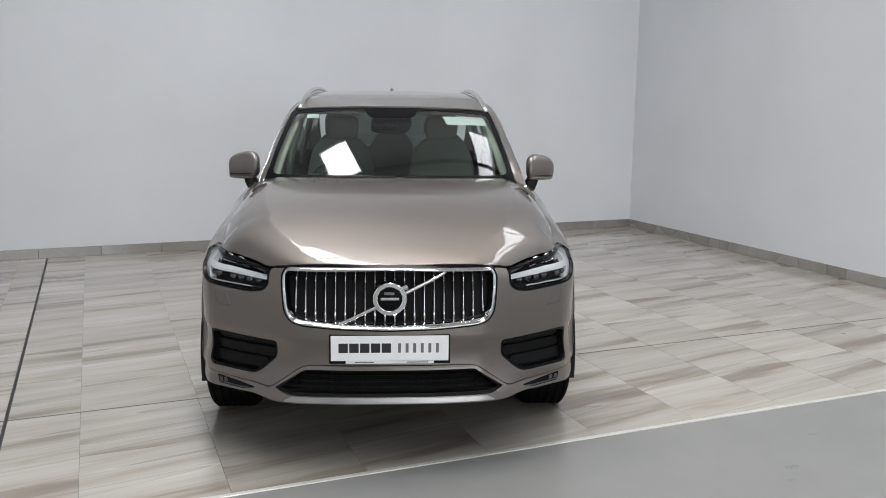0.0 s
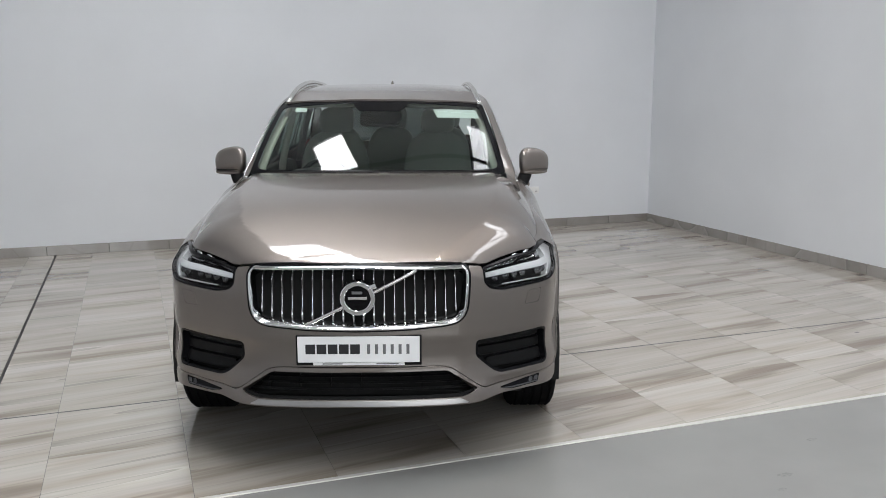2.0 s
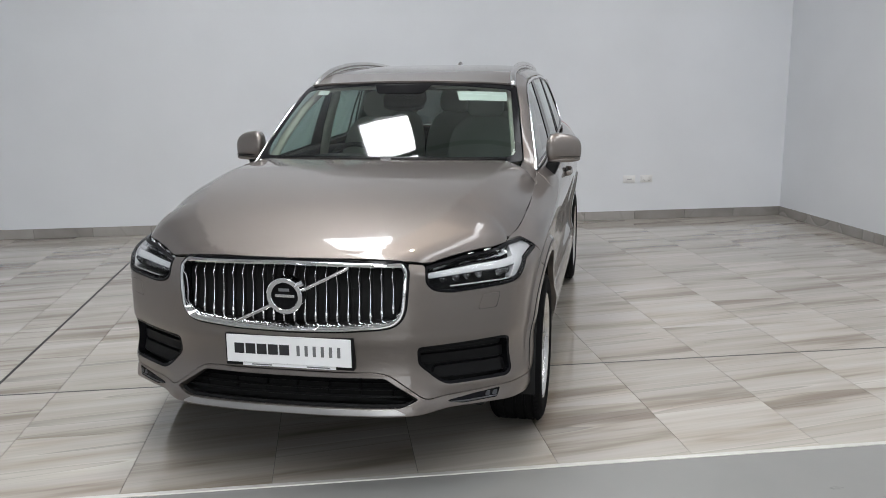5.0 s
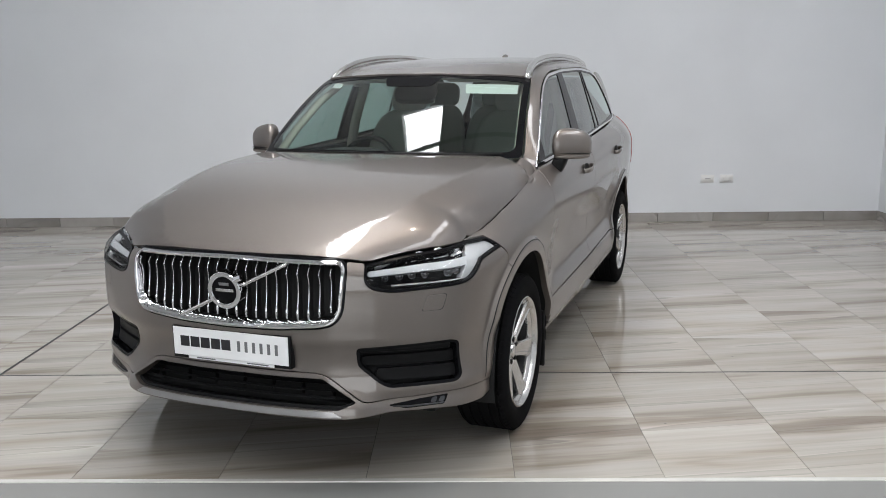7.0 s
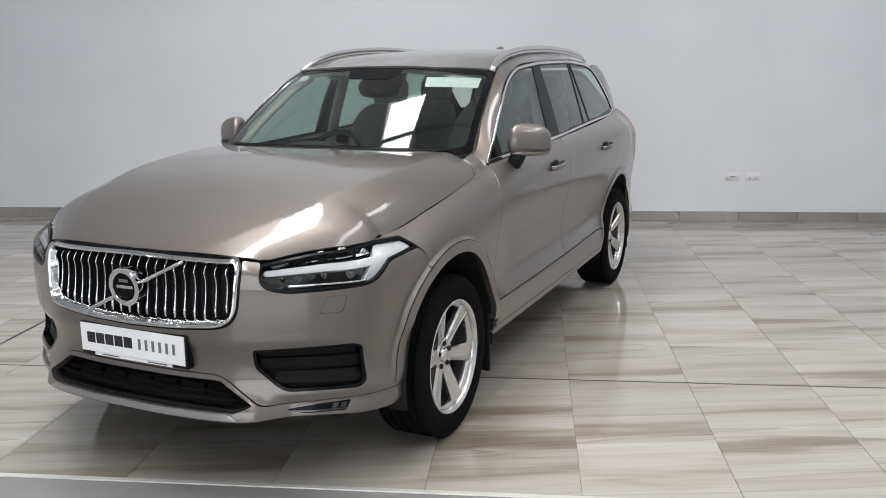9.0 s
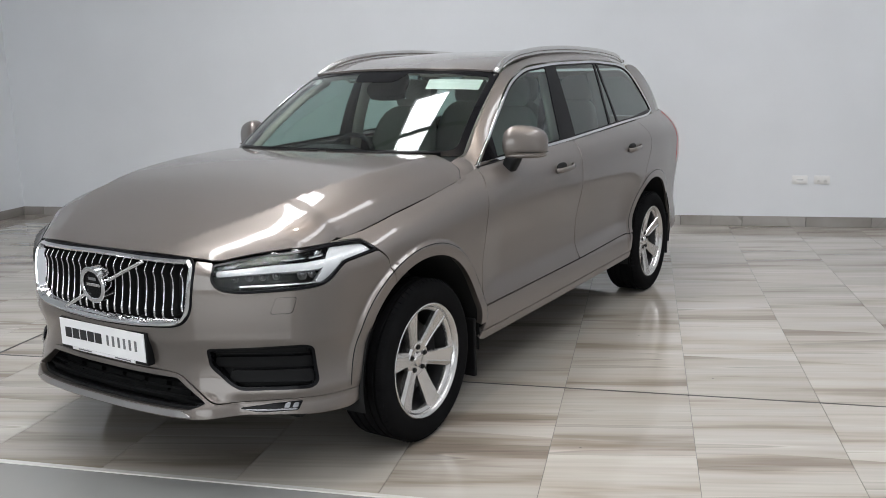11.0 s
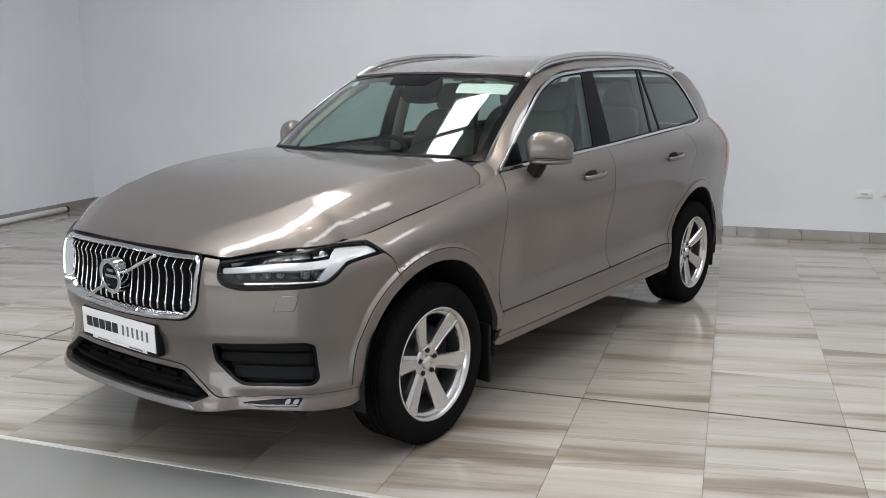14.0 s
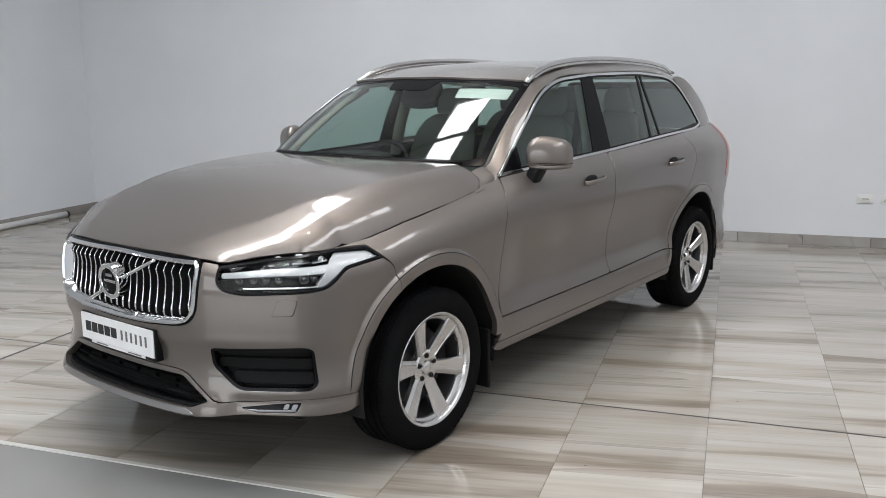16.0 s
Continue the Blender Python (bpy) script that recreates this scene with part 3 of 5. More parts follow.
# grille opening edge from the middle outwards, then the flank
half = [(0, .654, 0), (.22, .660), (.40, .675), (.444, .691, .03), (.473, .735, .03), (.490, .895, .01), (.493, .925, .004), (.555, .918, .004)] + right
outer = half + [(-p[0],) + tuple(p[1:]) for p in half[::-1] if p[0] != 0]
outer = rounded(outer, .03, .025)
VENT = rounded([(.515, .594), (.89, .604), (.930, .59), (.945, .45), (.912, .428), (.640, .428), (.60, .448), (.520, .518)], .02, .02)
INTAKE = rounded([(-.383, .473), (.383, .473), (.516, .388), (.448, .361), (-.448, .361), (-.516, .388)], .012, .02)
mir = lambda q: q[::-1] * np.array([-1, 1])
put("front_bumper", sheet("front_bumper", [inset(outer, .0026), VENT, mir(VENT)], wrap, .016, out=MID, extra=np.concatenate([crease(0, 119, 178), crease(0, 119, 178) * np.array([-1, 1])])), PAINT, car)


def skirt(u, z):
    """The lower apron, which stands a little proud of the bumper."""
    return wrap(u, z, .005)


low = [(.36, .4895, .03), (.403, .4785, .04), (.541, .3785, .03), (.70, .3835), (.88, .3915), (1.075, .3875), (float(uy(-.448)), .387, .003), (float(uy(-.451)), .34, .01), (1.07, .320), (.85, .335), (.66, .339), (.472, .331, .006)]
low = rounded([(0, .4905, 0)] + low + [(0, .334, 0)] + [(-p[0],) + tuple(p[1:]) for p in low[::-1]], .03, .02)
put("bumper_apron", sheet("bumper_apron", [low, INTAKE], skirt, .014, .03, out=MID), PAINT, car, "body-coloured lower apron round the intake")

fender = rounded([(1.270, .914, .003), (1.231, .955, .003), (1.08, .958, .01)]
                 + [(float(uy(y)), float(top_z(uy(y))) + .002, .01) for y in (-.3, -.1, .15, .40)]
                 + [(float(uy(.52)), 1.112, .03), (float(uy(.64)), 1.134, .003), (float(uy(.545)), 1.03), (float(uy(.525)), .90), (float(uy(.512)), .60), (float(uy(.50)), .40, .003)]
                 + arch(0, 4, 121) + [(1.318, .866, .02)], .05, .025)
both("fender", [inset(fender, .0026)], wrap, PAINT, car, step=.016, flange=.03, extra=crease(0, 4, 124))

DOOR_GAP = [(uy(.64), 1.136), (uy(.545), 1.03), (uy(.525), .90), (uy(.512), .60), (uy(.515), .478)]
f_door = rounded([(float(a), float(b)) for a, b in DOOR_GAP] + [(float(uy(1.66)), .488), (float(uy(1.665)), .80), (float(uy(1.655)), 1.06), (float(uy(1.72)), 1.186)]
                 + [(float(uy(1.2)), 1.167, .003), (float(uy(.9)), 1.152)], .02, .025)
front_doors = both("front_door", [inset(f_door, .0042)], wrap, PAINT, car, step=.018, flange=.03)
r_door = rounded([(float(uy(1.72)), 1.186), (float(uy(1.655)), 1.06), (float(uy(1.665)), .80), (float(uy(1.66)), .488), (float(uy(2.42)), .503)]
                 + [(p[0], p[1], 0) for p in arch(2.984, 164, 118, .4525)] + [(float(uy(2.80)), .90), (float(uy(2.90)), 1.05), (float(uy(2.86)), 1.236), (float(uy(2.3)), 1.212)], .02, .025)
rear_doors = both("rear_door", [inset(r_door, .0042)], wrap, PAINT, car, step=.018, flange=.03, extra=crease(2.984, 115, 165))
quarter = rounded([(float(uy(2.86)), 1.236, .003), (float(uy(2.90)), 1.05), (float(uy(2.80)), .90)] + arch(2.984, 118, -8, .452, 34)
                  + [(float(uy(3.55)), .36), (float(uy(3.72)), .40), (5.6, .42), (5.6, 1.27), (float(uy(3.6)), 1.27), (float(uy(3.35)), 1.259)], .02, .025)
both("rear_quarter", [inset(quarter, .0036)], wrap, PAINT, car, step=.025, extra=crease(2.984, 0, 115))
moulding = rounded([(float(uy(.50)), .40), (float(uy(.512)), .4755), (float(uy(1.66)), .4855), (float(uy(2.42)), .5005), (float(uy(2.535)), .4945)]
                   + [(float(uy(2.530)), .40), (float(uy(2.525)), .374), (float(uy(1.5)), .367), (float(uy(.477)), .362)], .012, .025)
both("door_moulding", [inset(moulding, .002)], wrap, PAINT, car, step=.018)
sill = rounded([(float(uy(.474)), .359), (float(uy(1.5)), .364), (float(uy(2.524)), .371), (float(uy(2.518)), .325), (float(uy(.52)), .305), (float(uy(.452)), .33)], .012, .025)
both("sill", [inset(sill, .002)], wrap, PAINT, car, step=.018)

_w = step01(-.60, -.36, RIM[::2, 1:2])
_b = RIM[::2, :2] - np.array([.0025, 0]) * _w + np.array([0, .006]) * (1 - _w)
_b = [(float(p[0]), float(p[1]), 0) for p in _b if p[0] > .02] + [(.842, .462, .02), (.800, .522, .02), (.6, .492)]
bonnet = rounded(_b + [(.3, .438), (0, .430), (-.3, .438)] + [(-p[0],) + tuple(p[1:]) for p in _b[::-1]] + [(0, float(RIM[0, 1]) + .003, 0)], .06, .03)
put("bonnet", sheet("bonnet", [bonnet], hood, .018, out=(0, 0, .3)), PAINT, car)

roof_half = [(.33, 1.085), (.622, 1.198, .02), (.607, 1.42), (.602, 1.7), (.60, 2.4), (.59, 3.1), (.52, 3.50, .05)]
roof_loop = rounded(roof_half + [(0, 3.58)] + [(-p[0],) + tuple(p[1:]) for p in roof_half[::-1]] + [(0, 1.066)], .05, .04)
put("roof", sheet("roof", [roof_loop], roof, .05, out=(0, 2, .3)), PAINT, car)

SCR = (0, 2, .8)
wind = rounded([(-.985, .02), (.985, .02), (.985, .985), (-.985, .985)], .04, .04)
put("windscreen", sheet("windscreen", [wind], screen, .04, flange=0, out=(0, 2, .8)), SCREEN_GLASS, car, "clear laminated windscreen")
frit = rounded([(-.962, .05, .08), (.962, .05, .08), (.955, .925), (-.955, .925)], .05, .04)
put("screen_border", sheet("screen_border", [rounded([(-1.0, .0), (1.0, .0), (1.0, 1.0), (-1.0, 1.0)], .03, .04), frit], screen, .03, flange=.004, off=.002, out=SCR), BLACK, car, "black printed border of the windscreen")

put("sensor_mask", sheet("sensor_mask", [rounded([(-.27, .93), (.27, .93), (.20, .79), (-.20, .79)], .04, .03)], screen, .04, 0, off=.0015, out=SCR), BLACK, car, "black printed mask round the camera")

DLO = [(.632, 1.137, .01), (.902, 1.335), (1.19, 1.53), (1.409, 1.602), (1.82, 1.632), (2.458, 1.644), (2.909, 1.622), (3.077, 1.578), (3.229, 1.425), (3.345, 1.275, .03), (3.21, 1.243), (2.627, 1.222), (1.774, 1.180), (1.124, 1.155)]
dlo = rounded(DLO, .10, .02)
# panes: front, rear, quarter, with black pillars between
PANES = [[(.862, 1.13), (.848, 1.30), (.90, 1.34), (1.20, 1.54), (1.45, 1.63), (1.705, 1.66), (1.64, 1.394), (1.607, 1.13)],
         [(1.834, 1.66), (2.446, 1.66), (2.414, 1.402), (2.409, 1.16), (1.832, 1.14), (1.828, 1.42)],
         [(2.472, 1.66), (2.486, 1.66), (2.500, 1.50), (2.545, 1.30), (2.585, 1.14), (2.437, 1.14), (2.440, 1.402)],
         [(2.512, 1.66), (2.93, 1.605), (3.06, 1.565), (3.21, 1.425), (3.31, 1.29), (2.80, 1.245), (2.612, 1.14), (2.570, 1.30), (2.525, 1.50)]]


def clip_to(loop, keep):
    """The outline kept inside another, both convex enough, by pushing points back to its nearest point."""
    out = []
    for p in loop:
        if inside(p[None], keep)[0]:
            out.append(p)
        else:
            out.append(keep[np.argmin(np.hypot(*(keep - p).T))])
    q = np.array(out)
    return q[np.linalg.norm(q - np.roll(q, 1, 0), axis=1) > 1e-4]


def side_fn(sgn):
    return lambda a, b: flank(a, b) * np.array([1 if sgn > 0 else -.968, 1, 1])


for _s1 in (1, -1):
    fn = side_fn(_s1)
    field = inset(dlo, .012)
    holes = [clip_to(rounded(q, .012, .015), inset(dlo, .020)) for q in PANES]
    put("window_frame", sheet("window_frame", [field] + holes, fn, .05, .006, off=.001, out=MID), BLACK, car, "gloss black window frames and pillars")
    _side = 0 if _s1 > 0 else 1
    for h, holder in zip(holes, (front_doors[_side], rear_doors[_side], rear_doors[_side], car)):
        put("side_glass", sheet("side_glass", [h], fn, .08, flange=0, off=-.003, out=MID), GLASS, holder, "green-tinted side window")
    put("window_trim", sheet("window_trim", [dlo, inset(dlo, .012)], fn, .02, .012, off=.006, out=MID), CHROME, car, "bright chrome window surround")
    # body-coloured rear pillar
    put("rear_pillar", sheet("rear_pillar", [rounded([(3.085, 1.585, .02), (3.235, 1.425, .05), (3.352, 1.275, .02), (3.345, 1.20, .004), (3.86, 1.17), (3.775, 1.255), (3.54, 1.45), (3.38, 1.55), (3.30, 1.59), (3.20, 1.615), (3.08, 1.615)], .05, .02)], fn, .03, .01, out=MID), PAINT, car)

# pillars and cant rail, from the windscreen's edge to the windows
edge_in = line3([(.760, .55, 1.168), (.762, .634, 1.182), (.732, .818, 1.33), (.694, 1.030, 1.475), (.654, 1.225, 1.580), (.618, 1.42, 1.628), (.606, 1.66, 1.666), (.602, 2.06, 1.690), (.602, 2.6, 1.692), (.592, 3.1, 1.664), (.56, 3.45, 1.595)])
edge_out = line3([tuple(flank(y, z)) for y, z in [(.585, 1.085), (.70, 1.190), (.902, 1.337), (1.19, 1.532), (1.409, 1.604), (1.82, 1.636), (2.2, 1.647), (2.7, 1.642), (2.95, 1.619), (3.085, 1.582)]])
for _s1 in (1, -1):
    k = np.array([_s1, 1, 1])
    put("pillar_rail", loft("pillar_rail", lambda q: edge_in(q) * k, lambda q: edge_out(q) * k * np.array([1 if _s1 > 0 else .968, 1, 1]), .004, 90, 11, MID, 1.0, .3), PAINT, car)

# dark inside of the body, behind gaps and openings
def lining(u, z):
    p = wrap(u, z)
    c = np.stack([p[..., 0] * 0, np.clip(p[..., 1], .1, 3.4), p[..., 2]], -1)
    d = p - c
    return p - d / np.maximum(np.linalg.norm(d, axis=-1), 1e-6)[..., None] * .05


for _s1 in (1, -1):
    q = [(.52, .40), (uy(-.47), .40)] + arch(0, 172, 8, .50, 20) + [(uy(.5), .36), (uy(2.45), .36)] + arch(2.984, 172, 8, .50, 20) + [(uy(3.5), .40), (5.9, .45), (5.9, 1.18), (uy(3.3), 1.18), (uy(1.2), 1.10), (uy(.6), 1.06), (uy(0), .95), (1.2, .90), (.52, .88)]
    put("inner_shell", sheet("inner_shell", [rounded([(float(a[0]), float(a[1])) for a in q], 0, .06)], (lambda a, b: lining(a, b) * np.array([_s1, 1, 1])), .09, 0, out=MID), DARK, car)

# under-bonnet and underbody closures
part("undertray", box(-.74, -.62, .27, .74, 3.75, .32, .02), DARK, car)
part("intake_floor", box(-.52, -.855, .335, .52, -.60, .368, .006), DARK, car)
part("bulkhead", box(-.60, -.72, .30, .60, -.66, .90, .02), DARK, car)
part("engine_cover", box(-.58, -.66, .30, .58, .40, .86, .05), DARK, car)
part("rear_floor", box(-.75, .55, .30, .75, 3.7, .50, .03), DARK, car)

# tailgate, closing the rear
def tail(x, z):
    x, z = np.broadcast_arrays(np.asarray(x, float), np.asarray(z, float))
    y = 4.02 - .09 * (abs(x) / .8) ** 3 - .42 * np.clip((z - 1.1) / .5, 0, 1.2) ** 1.3 - .10 * np.clip((.7 - z) / .4, 0, 1) ** 2
    return np.stack([x, y, z], -1)


TG = rounded([(-.80, .45), (.80, .45), (.78, 1.1), (.66, 1.24), (.46, 1.58), (-.46, 1.58), (-.66, 1.24), (-.78, 1.1)], .05, .05)
TW = rounded([(-.62, 1.20), (.62, 1.20), (.48, 1.53), (-.48, 1.53)], .06, .05)
put("tailgate", sheet("tailgate", [TG, TW], tail, .06, .01, out=MID), PAINT, car)
put("rear_window", sheet("rear_window", [inset(TW, .004)], tail, .08, 0, out=MID), DARK_GLASS, car)
both("tail_light", [rounded([(5.16, .88), (5.34, .86), (5.40, 1.2), (5.20, 1.262)], .02, .03)], wrap, RED, car, "dark red upright tail light", step=.03, off=.003)
# corner between bonnet, wing and windscreen pillar
for _s1 in (1, -1):
    k = np.array([_s1, 1, 1])
    ca = line3([tuple(hood(x, y)) for x, y in ((.846, .42), (.843, .462), (.820, .497), (.802, .522), (.757, .520))])
    cb = line3([(.862, .42, 1.080), (.856, .50, 1.094), (.846, .585, 1.100), (.812, .625, 1.150), (.760, .612, 1.186)])
    put("cowl_corner", loft("cowl_corner", lambda q: ca(q) * k, lambda q: cb(q) * k, .004, 30, 8, MID), PAINT, car)
# groove round each wheel-arch moulding
def ring(y0, r, a0, a1):
    q = np.linspace(radians(a0), radians(a1), 70)
    o = [(float(uy(y0 + (r + .0016) * math.cos(t))), .37 + (r + .0016) * math.sin(t)) for t in q]
    i = [(float(uy(y0 + (r - .0016) * math.cos(t))), .37 + (r - .0016) * math.sin(t)) for t in q[::-1]]
    return np.array(o + i)


both("arch_groove", [ring(0, .505, 10, 176)], wrap, DARK, car, step=.02, flange=0, off=.0008)
both("arch_groove", [ring(2.984, .505, 4, 172)], wrap, DARK, car, step=.02, flange=0, off=.0008)

# ---- grille, lamps, plate ----
DARKCHROME = material("smoked_chrome", (.11, .11, .115), .18, 1.0)

G_HALF = [(.470, .929, .012), (.487, .905, .015), (.468, .738, .03), (.440, .697, .03), (.395, .681, .04), (.22, .667)]
GRILLE = rounded(G_HALF + [(0, .661)] + [(-p[0],) + tuple(p[1:]) for p in G_HALF[::-1]] + [(0, .936)], .03, .012)


def rings(name, loop, steps):
    """A frame that follows an outline on the nose: (inwards, forwards) from ring to ring."""
    ls = [inset(loop, d) for d, _ in steps]
    v = np.concatenate([wrap(l[:, 0], l[:, 1]) - np.array([0, f, 0]) for l, (_, f) in zip(ls, steps)])
    bm = bmesh.new()
    vs = [bm.verts.new(p) for p in v]
    for q in grid_faces(len(steps), len(loop), True):
        bm.faces.new([vs[k] for k in q])
    return bm


grille = put("grille", sheet("grille", [inset(GRILLE, -.006), inset(GRILLE, .002)], wrap, .02, .05, off=.003, out=MID), BLACK, car, "gloss black grille housing")
part("chrome_surround", rings("chrome_surround", GRILLE, [(-.001, -.01), (0, .009), (.003, .013), (.008, .013), (.011, .009), (.014, .006), (.031, -.034)]), CHROME, grille, "bright chrome grille surround", 28)
put("backing", sheet("backing", [inset(GRILLE, .020)], lambda a, b: wrap(a, b) + np.array([0, .060, 0]), .04, 0, out=MID), DARK, grille)
g_low = curve([(0, .691), (.22, .697), (.36, .707), (.42, .735), (.46, .80)])
fin_depth = curve([(0, .024), (.10, .022), (.30, .029), (.55, .033), (.75, .030), (.88, .021), (.94, .024), (1, .030)])


def slat(x):
    """An upright grille fin: a bright hooked front edge on a black blade."""
    z0, z1 = float(g_low(abs(x))) + .002, .905 - .012 * (x / .45) ** 2
    zs = np.linspace(z0, z1, 22)
    w = (zs - z0) / (z1 - z0)
    dep = fin_depth(w)
    base = wrap(float(ux(x)), zs)
    y = base[:, 1] + dep
    half = .0024 + .0026 * np.exp(-((w - .13) / .07) ** 2) - .0008 * step01(.2, .9, w)
    v, f = [], []
    for k in range(len(zs)):
        for dx, dy in ((-half[k], .0015), (-half[k] * .6, -.002), (half[k] * .6, -.002), (half[k], .0015)):
            v.append((base[k, 0] + dx, y[k] + dy, zs[k]))
    f = grid_faces(len(zs), 4)
    bm = bmesh.new()
    vs = [bm.verts.new(p) for p in v]
    for q in f:
        bm.faces.new([vs[i] for i in q])
    s = part("grille_slat", bm, CHROME, grille, "", True)
    bm = bmesh.new()
    v = []
    for k in range(len(zs)):
        for dx, dy in ((-half[k] * .9, .0008), (-.002, .045), (.002, .045), (half[k] * .9, .0008)):
            v.append(bm.verts.new((base[k, 0] + dx, y[k] + dy, zs[k])))
    for q in grid_faces(len(zs), 4):
        bm.faces.new([v[i] for i in q])
    part("blade", bm, DARK, s)


for _k in range(10):
    for _s1 in (1, -1):
        slat(_s1 * (.0218 + .0437 * _k))

_p0, _p1 = np.array([-.232, .681]), np.array([.250, .914])
_q = [_p0 + (_p1 - _p0) * w for w in np.linspace(0, 1, 24)]
_bar = np.array([wrap(float(ux(x)), z) + np.array([0, -.001, 0]) for x, z in _q])
bar = part("diagonal_bar", tube(_bar, (.0045, .0075), 8), SATIN, grille, "satin chrome diagonal bar", True)


def disc(r0, r1, y0, y1, sides=48):
    """A ring or disc that faces the front (along -y)."""
    bm = lathe([(r0, y1), (r0, y0), (r0 + (r1 - r0) * .15, y0 - .003), (r1 - (r1 - r0) * .15, y0 - .003), (r1, y0), (r1, y1)] if r0 else [(.0005, y0 - .002), (r1 * .8, y0 - .001), (r1, y0), (r1, y1)], sides)
    bmesh.ops.transform(bm, verts=bm.verts, matrix=Matrix(((0, 1, 0, 0), (1, 0, 0, 0), (0, 0, 1, 0), (0, 0, 0, 1))))
    return bm


EMB = pose(0, -.938, .806, 4, 0, 0)
emblem = part("badge", disc(.054, .074, -.012, .03), CHROME, grille, "round chrome badge with black disc", 40, m=EMB)
part("badge_disc", disc(0, .055, -.006, .01), BLACK, emblem, smooth=40)
part("badge_bar", box(-.040, -.0095, -.006, .040, -.006, .006, .0015), SATIN, emblem)
part("badge_arrow", tube([(.046, -.008, .040), (.062, -.008, .050), (.078, -.008, .056)], (.009, .012), 6), CHROME, emblem)
part("badge_sensor", box(-.024, -.0088, .018, .020, -.006, .030, .001), GREYINK, emblem)

# plate with its holder
plate = part("plate_holder", box(-.268, -.933, .508, .268, -.895, .640, .004), MATT, car, "black number plate holder", 35)
part("plate_sheet", box(-.260, -.9385, .523, .260, -.933, .637, .0015), PLATE, plate, "white dealer show plate")
for _i in range(5):
    part("dark_bar", box(-.226 + .0475 * _i, -.9395, .5605, -.226 + .0475 * _i + .041, -.9383, .603), INK, plate)
for _i in range(6):
    _x = .036 + .0335 * _i
    part("grey_bar", box(_x, -.9395, .5605, _x + .013, -.9383, .603), GREYINK, plate)
part("dealer_strip", box(-.195, -.936, .510, .195, -.9325, .5215), PLATE, plate)
for _x, _w in ((-.155, .085), (.075, .095)):
    part("print_bar", box(_x, -.9366, .5135, _x + _w, -.9358, .5185), GREYINK, plate)

# headlights
def recess(d):
    return lambda a, b: lining(a, b) * d / .05 + wrap(a, b) * (1 - d / .05)


